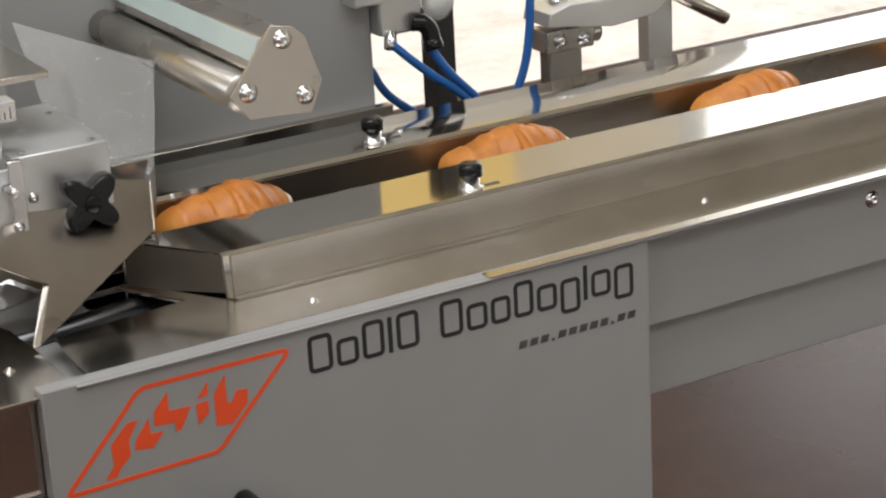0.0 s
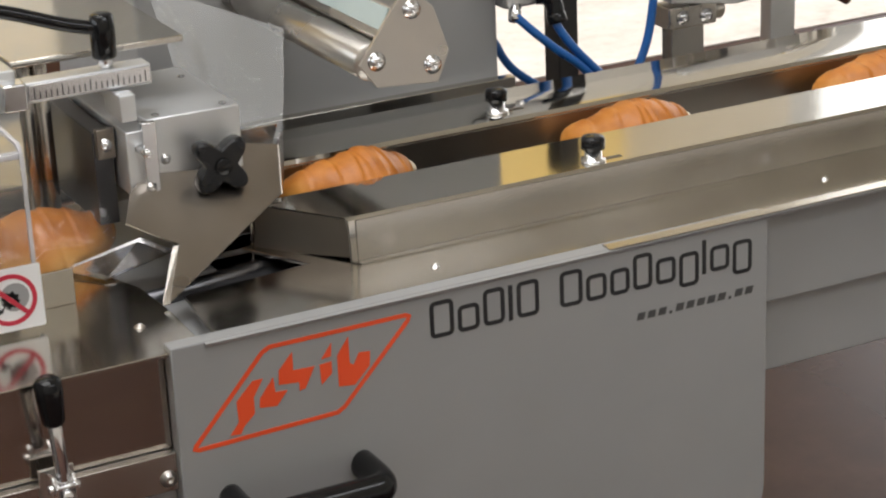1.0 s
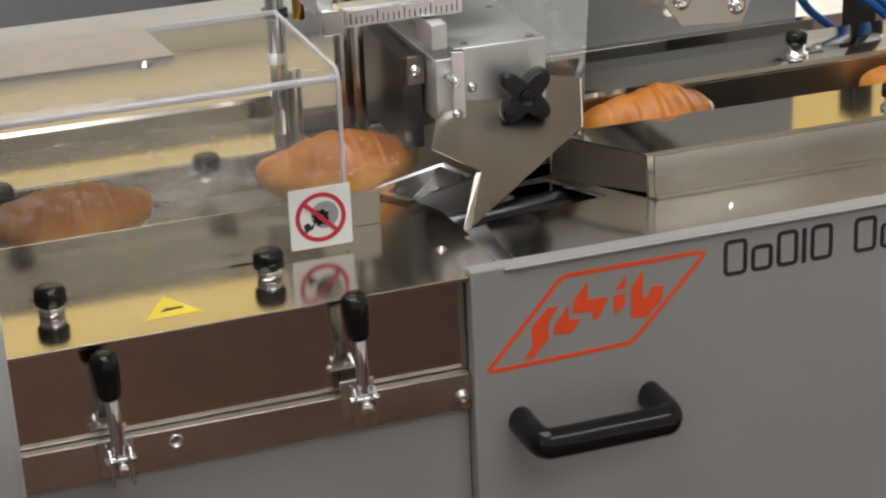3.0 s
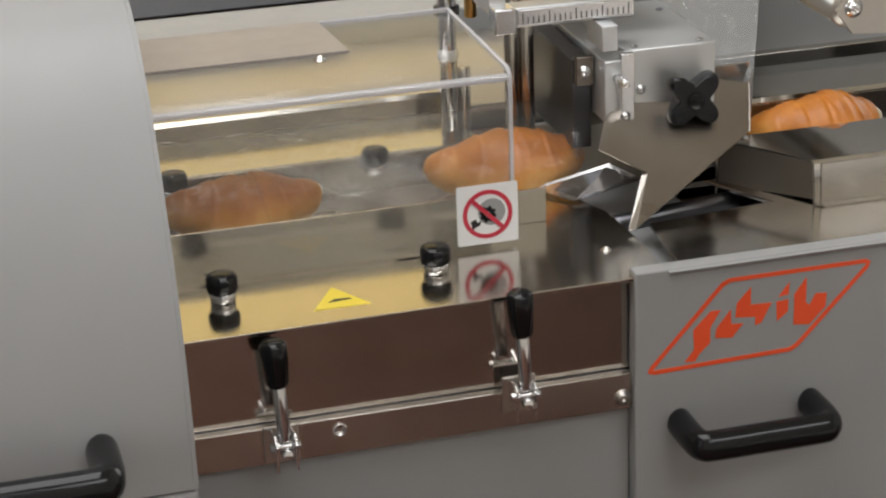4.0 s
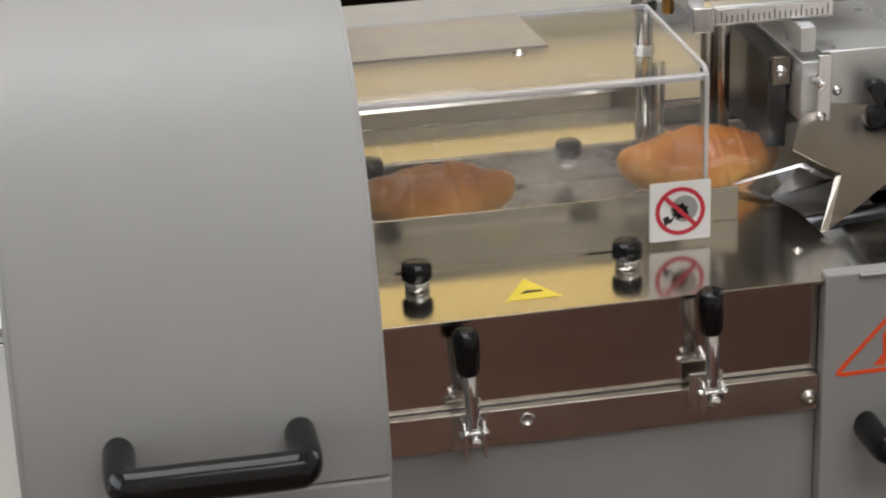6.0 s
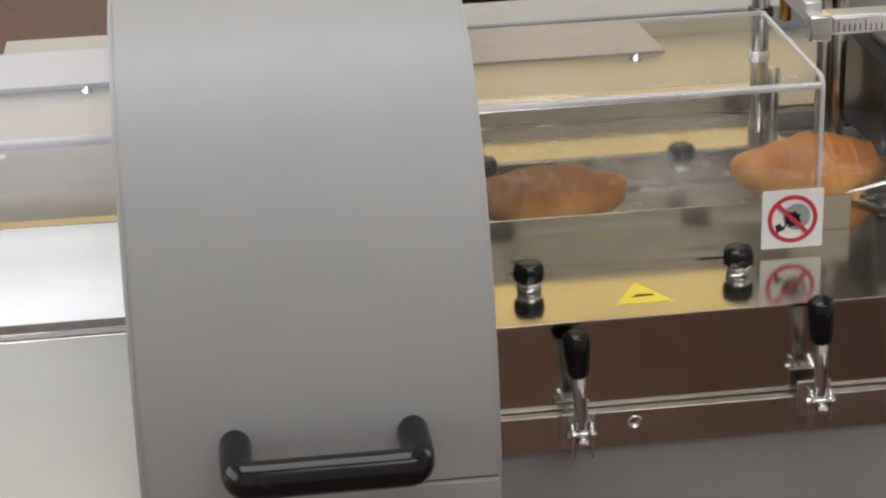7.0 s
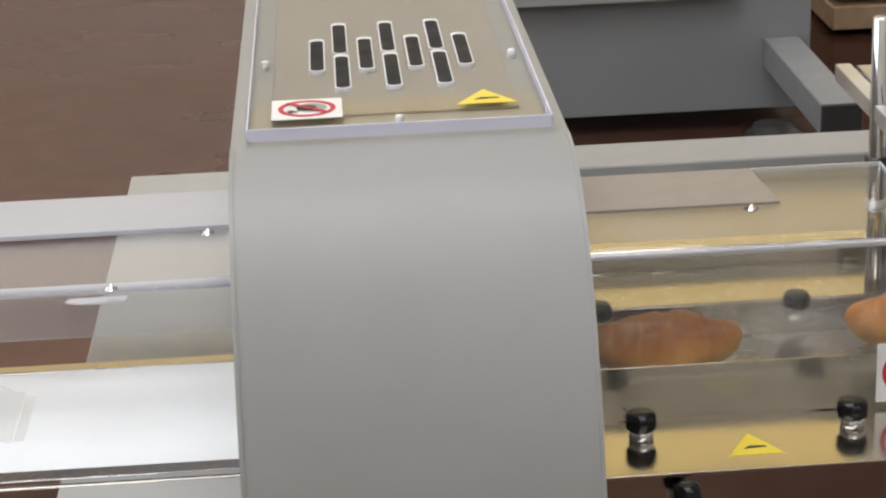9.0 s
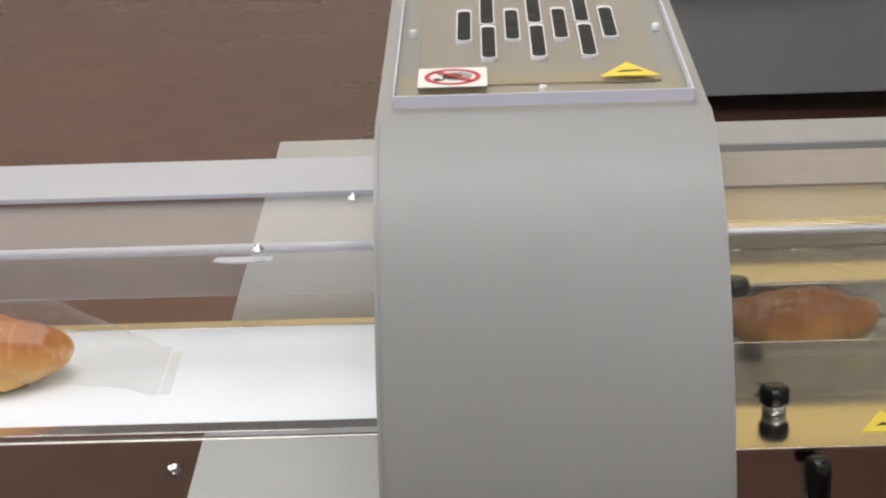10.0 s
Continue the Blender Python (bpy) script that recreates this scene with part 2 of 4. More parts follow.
def box(x0, x1, y0, y1, z0, z1, bevel=0.0015, bm=None, seg=2):
    one = bmesh.new()
    bmesh.ops.create_cube(one, size=1.0)
    for vert in one.verts:
        vert.co = Vector(((x0 + x1) / 2 + vert.co.x * (x1 - x0), (y0 + y1) / 2 + vert.co.y * (y1 - y0), (z0 + z1) / 2 + vert.co.z * (z1 - z0)))
    if bevel:
        bmesh.ops.bevel(one, geom=one.edges[:], offset=bevel, segments=seg, affect="EDGES", profile=0.5)
        smooth(one, 50)
        flatten(one, 6)
    return join(bm, one)


def flatten(bm, count):
    """The largest faces stay plane; only the rounded edges between them are smooth."""
    for f in sorted(bm.faces, key=lambda f: -f.calc_area())[:count]:
        f.smooth = False


def join(bm, one):
    if bm is None:
        return one
    me = bpy.data.meshes.new("tmp")
    one.to_mesh(me)
    one.free()
    bm.from_mesh(me)
    bpy.data.meshes.remove(me)
    return bm


def place(bm, m):
    bmesh.ops.transform(bm, matrix=m, verts=bm.verts[:])
    return bm


def prism(points, axis, a, b, bevel=0.0, bm=None):
    """Polygon in the two other axes, drawn out along axis from a to b."""
    def at(p, d):
        return {"x": (d, p[0], p[1]), "y": (p[0], d, p[1]), "z": (p[0], p[1], d)}[axis]
    one = bmesh.new()
    lo, hi = [one.verts.new(at(p, a)) for p in points], [one.verts.new(at(p, b)) for p in points]
    one.faces.new(lo)
    one.faces.new(hi[::-1])
    n = len(points)
    for i in range(n):
        one.faces.new((lo[i], lo[(i + 1) % n], hi[(i + 1) % n], hi[i]))
    bmesh.ops.recalc_face_normals(one, faces=one.faces[:])
    if bevel:
        bmesh.ops.bevel(one, geom=one.edges[:], offset=bevel, segments=2, affect="EDGES", profile=0.5)
    smooth(one, 28)
    if bevel:
        flatten(one, n + 2 if n <= 8 else 2)
    return join(bm, one)


def lathe(profile, p0, p1, seg=28, bm=None):
    """Rings (distance along p0-p1 as metres, radius) turned round the line from p0 to p1."""
    one = bmesh.new()
    p0, p1 = Vector(p0), Vector(p1)
    q = (p1 - p0).to_track_quat("Z", "Y")
    rings = []
    for d, r in profile:
        rings.append([one.verts.new(p0 + q @ Vector((r * math.cos(k * math.tau / seg), r * math.sin(k * math.tau / seg), d))) for k in range(seg)])
    for u, w in zip(rings, rings[1:]):
        for k in range(seg):
            one.faces.new((u[k], u[(k + 1) % seg], w[(k + 1) % seg], w[k]))
    one.faces.new(rings[0][::-1])
    one.faces.new(rings[-1])
    smooth(one, 38)
    return join(bm, one)


def rod(p0, p1, r, chamfer=0.0008, seg=24, bm=None):
    n = (Vector(p1) - Vector(p0)).length
    return lathe([(0, r - chamfer), (chamfer, r), (n - chamfer, r), (n, r - chamfer)], p0, p1, seg, bm)


def tube(path, r, seg=14, bm=None):
    """A round bar or hose along points, smoothed between them."""
    pts = [Vector(p) for p in path]
    fine = []
    for i in range(len(pts) - 1):
        a, b, c, d = pts[max(i - 1, 0)], pts[i], pts[i + 1], pts[min(i + 2, len(pts) - 1)]
        for k in range(8):
            t = k / 8
            fine.append(0.5 * ((2 * b) + (c - a) * t + (2 * a - 5 * b + 4 * c - d) * t * t + (3 * b - a - 3 * c + d) * t ** 3))
    fine.append(pts[-1])
    one, rings = bmesh.new(), []
    side = Vector((0.31, 0.2, 0.93))
    for i, p in enumerate(fine):
        along = (fine[min(i + 1, len(fine) - 1)] - fine[max(i - 1, 0)]).normalized()
        u = (side - along * side.dot(along)).normalized()
        side, w = u, along.cross(u)
        rings.append([one.verts.new(p + r * (u * math.cos(k * math.tau / seg) + w * math.sin(k * math.tau / seg))) for k in range(seg)])
    for u, w in zip(rings, rings[1:]):
        for k in range(seg):
            one.faces.new((u[k], u[(k + 1) % seg], w[(k + 1) % seg], w[k]))
    one.faces.new(rings[0][::-1])
    one.faces.new(rings[-1])
    smooth(one, 50)
    return join(bm, one)


def sheet(points, axis, a, b, thick, bm=None):
    """A folded metal sheet: an open outline in the two other axes, given a thickness and drawn along axis."""
    pts = [Vector(p) for p in points]
    off = []
    for i, p in enumerate(pts):
        d0 = (pts[i] - pts[i - 1]).normalized() if i else (pts[1] - pts[0]).normalized()
        d1 = (pts[i + 1] - pts[i]).normalized() if i < len(pts) - 1 else d0
        n = Vector((-(d0 + d1).y, (d0 + d1).x)).normalized()
        off.append(p + n * thick / max(0.4, n.dot(Vector((-d0.y, d0.x)))))
    return prism([tuple(p) for p in pts] + [tuple(p) for p in off[::-1]], axis, a, b, 0, bm)


def flat(points, axis, d, thick, bm=None):
    return prism(points, axis, d - thick, d, 0, bm)


def plate3(points, thick):
    """A flat sheet through points in space, given a thickness."""
    one = bmesh.new()
    pts = [Vector(p) for p in points]
    n = (pts[1] - pts[0]).cross(pts[2] - pts[0]).normalized() * thick
    lo, hi = [one.verts.new(p) for p in pts], [one.verts.new(p + n) for p in pts]
    one.faces.new(lo)
    one.faces.new(hi[::-1])
    for i in range(len(pts)):
        j = (i + 1) % len(pts)
        one.faces.new((lo[i], lo[j], hi[j], hi[i]))
    return one


def dome_screw(name, at, way, r, parent, material=None, label=""):
    p = Vector(at)
    w = Vector(way).normalized()
    bm = lathe([(0, r * 1.35), (r * 0.15, r * 1.35), (r * 0.18, r), (r * 0.5, r * 0.92), (r * 0.8, r * 0.6), (r * 0.82, r * 0.36), (r * 0.5, r * 0.32)], p, p + w, 20)
    return part(name, bm, material or CHROME, parent, label)

# ---------------------------------------------------------------- the hall
setting("floor", box(-6.2, 6.2, -5.2, 9.2, -0.2, 0.0, 0), FLOOR, "glossy red-brown coated workshop floor, worn and stained, glare painted paler to the left", "floor")
setting("floor_patch", box(1.25, 6.0, 3.3, 9.0, 0.0, 0.004, 0), CONCRETE, "pale worn concrete strip beside the brown floor", "floor")
# out-of-view pale reflector, added for the infeed cover's front face
setting("floor_patch", box(1.0, 6.0, -5.0, -1.3, 0.0, 0.004, 0), CONCRETE, "unseen pale strip added in front of the machine to brighten the cover's reflection", "floor")
setting("ground", box(6.2, 40, -30, 40, -0.2, -0.02, 0), CONCRETE, "pale concrete yard outside the doorway", "ground")


def glow_mat(name, colour, strength):
    m, nt, p = mat(name)
    p.inputs["Base Color"].default_value = (*colour, 1)
    p.inputs["Emission Color"].default_value = (*colour, 1)
    p.inputs["Emission Strength"].default_value = strength
    return m


# out-of-view emitter added so the covers reflect white through the doorway
setting("backdrop", box(24.0, 24.2, -20, 40, -0.2, 17.0, 0), glow_mat("backdrop_glow", (1.0, 0.985, 0.95), 2.6), "unseen glowing panel added beyond the yard for white reflections", "backdrop")


def wall_with_opening(name, material, label, along, place_at, span, top, hole):
    """An upright wall along x or y, 0.2 m thick, with one opening (from, to, sill, head)."""
    (s0, s1), (h0, h1, z0, z1) = span, hole
    bm = None
    for u0, u1, w0, w1 in ((s0, h0, 0, top), (h1, s1, 0, top), (h0, h1, 0, z0), (h0, h1, z1, top)):
        if u1 - u0 > 0.01 and w1 - w0 > 0.01:
            ext = (u0, u1, place_at, place_at + 0.2) if along == "x" else (place_at, place_at + 0.2, u0, u1)
            bm = box(*ext, w0, w1, 0, bm)
    setting(name, bm, material, label, "wall")


setting("wall_north", box(-6.2, 6.2, 9.0, 9.2, 0, 3.75, 0), WALL_GREY, "pale grey lower part of the hall's back wall", "wall")
# out-of-view yellow band added as what the steel plates reflect
setting("wall_north_upper", box(-6.2, 6.2, 9.0, 9.2, 3.75, 7.2, 0), WALL, "unseen upper back wall, coloured yellow to tint the steel's reflections", "wall")
# out-of-view wall; its opening is added to match the front fill
wall_with_opening("wall_south", WALL_GREY, "unseen pale hall wall with an opening added for the front fill lamp", "x", -5.2, (-6.2, 6.2), 7.2, (-0.6, 4.2, 4.8, 6.6))
wall_with_opening("wall_west", WALL_GREY, "pale hall wall with a long window opening", "y", -6.2, (-5, 9), 7.2, (-3.1, 3.1, 1.0, 4.2))
wall_with_opening("wall_east", WALL_GREY, "pale hall wall with a wide open doorway", "y", 6.0, (-5, 9), 7.2, (2.2, 7.3, 0.0, 4.4))
bmw = box(-6.2, 6.2, 5.8, 9.2, 7.2, 7.4, 0)
box(-6.2, 6.2, 2.0, 3.4, 7.2, 7.4, 0, bmw)
box(-6.2, -4.1, 3.4, 5.8, 7.2, 7.4, 0, bmw)
box(5.1, 6.2, 3.4, 5.8, 7.2, 7.4, 0, bmw)
box(-6.2, 6.2, -5.2, -3.2, 7.2, 7.4, 0, bmw)
box(-6.2, -4.2, -3.2, 2.0, 7.2, 7.4, 0, bmw)
box(1.0, 6.2, -3.2, 2.0, 7.2, 7.4, 0, bmw)
# ceiling is out of view; its openings are added above the lamps
setting("ceiling", bmw, CEIL, "unseen pale hall ceiling with two rooflight openings added for the lamps", "ceiling")

# ---------------------------------------------------------------- infeed cabinet with the lettered panel
cab = thing("infeed_cabinet", (0.29, 0.25, 0), "grey powder-coated machine cabinet under the infeed conveyor", "machine cabinet")
pts = [(-0.028, 0.905), (0.608, 0.905), (0.608, 0.60), (0.600, 0.55), (0.578, 0.50), (0.54, 0.46), (0.50, 0.445), (-0.028, 0.445)]
panel = part("front_panel", prism(pts, "y", 0.0, 0.018, 0.0015), GREY, cab, "grey front panel with red and black lettering")
part("body", box(-0.02, 0.50, 0.03, 0.50, 0.12, 0.88, 0.003), GREY, cab)
for fx in (0.03, 0.45):
    for fy in (0.08, 0.45):
        part("foot", lathe([(0, 0.03), (0.012, 0.03), (0.02, 0.012), (0.12, 0.012)], (fx, fy, 0), (fx, fy, 1)), RUBBER, cab)


def band(points, width, y, thick=0.0006, bm=None):
    """A closed stroke of even width round a polygon in the upright plane y."""
    pts = [Vector(p) for p in points]
    n, one = len(pts), bmesh.new()
    inner = []
    for i in range(n):
        d0, d1 = (pts[i] - pts[i - 1]).normalized(), (pts[(i + 1) % n] - pts[i]).normalized()
        m = Vector((-(d0 + d1).y, (d0 + d1).x)).normalized()
        inner.append(pts[i] + m * width / max(0.5, m.dot(Vector((-d0.y, d0.x)))))
    rows = [[one.verts.new((p.x, yy, p.y)) for p in ring] for yy in (y, y - thick) for ring in (pts, inner)]
    for i in range(n):
        j = (i + 1) % n
        one.faces.new((rows[2][i], rows[2][j], rows[3][j], rows[3][i]))
        one.faces.new((rows[0][i], rows[0][j], rows[2][j], rows[2][i]))
        one.faces.new((rows[3][i], rows[3][j], rows[1][j], rows[1][i]))
    return join(bm, one)


def round_rect(x0, x1, z0, z1, r, n=4):
    out = []
    for cx, cz, a in ((x1 - r, z0 + r, -90), (x1 - r, z1 - r, 0), (x0 + r, z1 - r, 90), (x0 + r, z0 + r, 180)):
        out += [(cx + r * math.cos(radians(a + 90 * k / n)), cz + r * math.sin(radians(a + 90 * k / n))) for k in range(n + 1)]
    return out


# the red emblem: a rounded slanted frame with five jagged plain shapes
frame_pts = [(-0.010, 0.8005), (0.128, 0.8035), (0.136, 0.808), (0.205, 0.879), (0.207, 0.885), (0.202, 0.888), (0.064, 0.888), (0.056, 0.884), (-0.014, 0.808), (-0.016, 0.803)]
part("emblem_frame", band(frame_pts, 0.0042, 0.0), RED, panel, "red-orange slanted outline")
for shape in (
    [(0.046, 0.857), (0.056, 0.857), (0.046, 0.841), (0.046, 0.825), (0.035, 0.815), (0.031, 0.808), (0.021, 0.809), (0.030, 0.820), (0.029, 0.840)],
    [(0.066, 0.856), (0.067, 0.841), (0.079, 0.840), (0.068, 0.827), (0.051, 0.829), (0.052, 0.838)],
    [(0.086, 0.876), (0.086, 0.858), (0.107, 0.857), (0.097, 0.838), (0.091, 0.836), (0.091, 0.845), (0.071, 0.847), (0.072, 0.861)],
    [(0.125, 0.876), (0.124, 0.863), (0.114, 0.862)],
    [(0.124, 0.858), (0.124, 0.846), (0.113, 0.837), (0.112, 0.857)],
    [(0.142, 0.878), (0.142, 0.852), (0.146, 0.849), (0.152, 0.860), (0.163, 0.859), (0.162, 0.845), (0.146, 0.829), (0.130, 0.831), (0.130, 0.862)],
):
    part("emblem_shape", flat(shape, "y", -0.0001, 0.0006), RED, panel)

# the maker's mark as plain strokes: one shape a sign, (width, foot, head)
x = 0.226
for w, lo, hi in ((25, 0, 37), (23, 0, 27), (23, 0, 37), (5, 0, 36), (24, 0, 37), (0, 0, 0), (25, 0, 37), (23, 0, 27), (22, 0, 27), (22, 0, 37), (23, 0, 27), (23, -9, 27), (5, 0, 36), (23, 0, 27), (23, -9, 27)):
    if not w:
        x += 0.019
        continue
    z0, z1, w = 0.8555 + lo / 1000, 0.8555 + hi / 1000, w / 1000
    if w < 0.01:
        part("mark_bar", flat([(x, z0), (x + 0.0045, z0), (x + 0.0045, z1), (x, z1)], "y", -0.0001, 0.0006), INK, panel)
    else:
        part("mark_ring", band(round_rect(x, x + w, z0, z1, 0.006), 0.0042, 0.0), INK, panel)
    x += w + 0.0042
x = 0.452
for k in range(12):
    if k not in (3, 9):
        part("small_mark_bar", flat([(x, 0.823), (x + 0.0085, 0.823), (x + 0.0105, 0.8305), (x + 0.002, 0.8305)], "y", -0.0001, 0.0006), INK_GREY, panel)
        x += 0.0125
    else:
        part("small_mark_bar", flat([(x + 0.001, 0.822), (x + 0.004, 0.822), (x + 0.004, 0.825), (x + 0.001, 0.825)], "y", -0.0001, 0.0006), INK_GREY, panel)
        x += 0.008


def bow_handle(x0, x1, y, z, parent):
    r, out = 0.0125, 0.054
    a, b = x0 + r, x1 - r
    path = [(a, y, z), (a, y - out * 0.7, z), (a + 0.004, y - out * 0.95, z), (a + 0.016, y - out, z), ((a + b) / 2, y - out, z), (b - 0.016, y - out, z), (b - 0.004, y - out * 0.95, z), (b, y - out * 0.7, z), (b, y, z)]
    bm = tube(path, r, 18)
    for vert in bm.verts:
        vert.co.z = z + (vert.co.z - z) * 1.22
    h = part("handle", bm, BLACK, parent, "glossy black bow handle")
    return h


bow_handle(0.004, 0.162, 0.0, 0.746, panel)

# beam of the infeed to the right of the panel
beam = thing("infeed_beam", (1.4, 0.25, 0), "grey painted beam carrying the infeed conveyor", "machine frame")
part("upper_side", box(0.612, 2.6, 0.020, 0.46, 0.797, 0.898, 0.002), GREY, beam)
part("lower_side", box(0.612, 2.6, 0.036, 0.44, 0.712, 0.797, 0.002), GREY, beam)
for bx in (0.916, 1.5):
    dome_screw("bolt", (bx, 0.02, 0.872), (0, -1, 0), 0.007, beam, CHROME)
for bx in (1.9, 2.4):
    for by in (0.08, 0.38):
        part("leg", box(bx, bx + 0.06, by, by + 0.06, 0.0, 0.72, 0.003), GREY, beam)

# stainless flange, covers and trough
deck = thing("infeed_flange", (0.9, 0.1, 0.9), "brushed stainless flange along the front of the infeed", "metal cover")
fl = [(0.022, 0.046), (0.022, 0.004), (2.6, 0.004), (2.6, 0.21), (0.125, 0.21), (0.165, 0.132), (0.03, 0.120)]
part("flange_plate", prism(fl, "z", 0.8985, 0.9025, 0.0006), STEEL, deck)
part("front_lip", prism([(-0.003, 0.9005), (0.006, 0.9030), (0.006, 0.9046), (-0.005, 0.9040)], "x", 0.004, 2.6), GREY, deck)
part("edge_strip", prism([(-0.004, 0.9048), (0.010, 0.9048), (0.010, 0.9066), (-0.004, 0.9063)], "x", 0.42, 2.6, 0.0006), STEEL, deck)
dome_screw("screw", (0.262, 0.056, 0.9025), (0, 0, 1), 0.0035, deck)
dome_screw("screw", (0.72, 0.056, 0.9025), (0, 0, 1), 0.0035, deck)


def wing_knob(at, parent):
    x, y, z = at
    k = part("clamp_knob", lathe([(0, 0.008), (0.002, 0.0125), (0.012, 0.0125), (0.0145, 0.011), (0.0155, 0.006)], (x, y, z + 0.012), (x, y, z + 1), 20), BLACK, parent, "black knurled clamp knob")
    part("spacer", lathe([(0, 0.013), (0.003, 0.013), (0.0035, 0.009), (0.0125, 0.009)], (x, y, z), (x, y, z + 1), 20), CHROME, k)
    part("slot", box(x + 0.008, x + 0.033, y - 0.0028, y + 0.0028, z - 0.0006, z + 0.0006, 0), DARKSTEEL, k)
    return k


front_cover = thing("infeed_cover", (0.9, 0.16, 0.9), "folded brushed stainless cover along the front of the product trough", "metal cover")
cov = [(0.100, 0.9045), (0.109, 0.9045), (0.111, 0.945), (0.114, 0.948), (0.205, 0.948), (0.209, 0.944), (0.209, 0.86)]


def cover_sheet(section, left_front, left_back, right, thick):
    """A folded sheet whose left end is cut askew."""
    bm = sheet(section, "x", 0.0, right, thick)
    y0, y1 = min(p[0] for p in section), max(p[0] for p in section)
    for vert in bm.verts:
        if vert.co.x < 0.001:
            vert.co.x = left_front + (left_back - left_front) * (vert.co.y - y0) / (y1 - y0)
    return bm


part("cover_sheet", cover_sheet(cov, 0.205, 0.135, 2.6, -0.0018), STEEL_BRIGHT, front_cover)
part("front_face", prism([(0.1074, 0.9047), (0.1087, 0.9047), (0.1107, 0.9445), (0.1094, 0.9445)], "x", 0.2055, 2.6), STEEL_V, front_cover, "brushed front face of the cover")
# the cover is open here; this dark plate paints in its shaded inside
part("end_plate", plate3([(0.203, 0.113, 0.906), (0.136, 0.205, 0.900), (0.140, 0.204, 0.9455), (0.207, 0.113, 0.9455)], 0.0012), STEEL_DARK, front_cover, "slanted dark plate standing in for the shade inside the open end")
wing_knob((0.482, 0.128, 0.948), front_cover)
wing_knob((1.35, 0.128, 0.948), front_cover)
back_cover = thing("infeed_cover", (0.9, 0.36, 0.9), "folded brushed stainless cover along the back of the product trough", "metal cover")
cov2 = [(0.305, 0.86), (0.305, 0.944), (0.309, 0.948), (0.410, 0.948), (0.416, 0.945), (0.418, 0.90)]
part("cover_sheet", cover_sheet(cov2, 0.10, 0.10, 2.6, -0.0018), STEEL_BRIGHT, back_cover)
# overlay added to blur mirror images; the brownish dark is painted in
part("inner_wall", box(0.10, 2.6, 0.3030, 0.3042, 0.872, 0.942, 0), STEEL_DARK, back_cover, "dull overlay on the trough's inner wall, its dark reflection put into the colour")
wing_knob((0.483, 0.335, 0.948), back_cover)
trough = thing("product_trough", (0.9, 0.257, 0.86), "stainless bottom of the product trough with a pusher slot", "conveyor")
part("bottom_plate", box(0.10, 2.6, 0.212, 0.250, 0.876, 0.880, 0.0005), STEEL_DULL, trough)
part("bottom_plate", box(0.10, 2.6, 0.264, 0.302, 0.876, 0.880, 0.0005), STEEL_DULL, trough)
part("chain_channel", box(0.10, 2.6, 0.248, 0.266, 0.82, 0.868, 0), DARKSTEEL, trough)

# ---------------------------------------------------------------- sealing table
table = thing("sealing_table", (-0.2, 0.2, 0.88), "brushed stainless table plates beside the film channel", "machine table")
pl = [(-0.475, 0.000), (-0.012, 0.004), (0.006, 0.012), (0.008, 0.10), (0.004, 0.17), (-0.012, 0.215), (-0.04, 0.246), (-0.475, 0.236)]
part("front_plate", prism(pl, "z", 0.896, 0.900, 0.0008), STEEL, table)
part("film_guide_rail", box(-0.475, -0.060, 0.1655, 0.1675, 0.900, 0.935, 0.0006), STEEL, table, "upright polished guide beside the film channel")
part("guide_flange", prism(round_rect(-0.4745, -0.165, 0.118, 0.165, 0.004), "z", 0.9003, 0.9014), STEEL, table)
part("guide_strip", prism(round_rect(-0.403, -0.172, 0.141, 0.165, 0.004), "z", 0.9015, 0.9030), STEEL, table)
bk = [(-0.475, 0.398), (-0.070, 0.398), (-0.060, 0.410), (-0.066, 0.508), (-0.475, 0.508)]
part("back_plate", prism(bk, "z", 0.902, 0.906, 0.0008), STEEL, table)
part("back_lip", sheet([(0.510, 0.9062), (0.510, 0.924), (0.513, 0.927), (0.540, 0.927)], "x", -0.475, -0.062, 0.0018), STEEL, table, "folded rear lip of the back plate")
# no real opening: a black sheet paints the gap's shade
part("plate_gap", box(-0.058, 0.098, 0.455, 0.505, 0.898, 0.9015, 0), HOLE, table, "black sheet standing in for the shade of the gap beside the back plate")
part("rear_plate", box(-0.475, 0.12, 0.542, 0.83, 0.893, 0.897, 0.0008), STEEL_MATT, table)
part("rear_rail", box(-0.475, 0.12, 0.832, 0.93, 0.80, 0.928, 0.003), GREY, table)
part("channel_bottom", box(-0.475, 0.10, 0.236, 0.398, 0.862, 0.866, 0), STEEL_DULL, table)
part("channel_wall", box(-0.475, -0.05, 0.3945, 0.3975, 0.866, 0.905, 0.0005), STEEL_V, table)
part("channel_wall", box(-0.475, -0.05, 0.2375, 0.240, 0.866, 0.899, 0.0005), STEEL_V, table)
dome_screw("plate_screw", (-0.03, 0.075, 0.9), (0, 0, 1), 0.004, table, STEEL_DULL)


def post_knob(x, y, z):
    k = part("knob_post", lathe([(0, 0.0115), (0.009, 0.0115), (0.010, 0.0105)], (x, y, z), (x, y, z + 1), 24), CHROME, table, "short chrome knob post")
    bm = lathe([(0, 0.0105), (0.002, 0.0145), (0.013, 0.0145), (0.0165, 0.0125), (0.0175, 0.007)], (x, y, z + 0.010), (x, y, z + 1), 36)
    for i, vert in enumerate(bm.verts):
        if (i % 36) % 3 == 0:
            vert.co.x, vert.co.y = x + (vert.co.x - x) * 0.94, y + (vert.co.y - y) * 0.94
    part("knob_cap", bm, BLACK, k, "black ribbed knob cap")


post_knob(-0.396, 0.078, 0.9)
post_knob(-0.196, 0.078, 0.9)
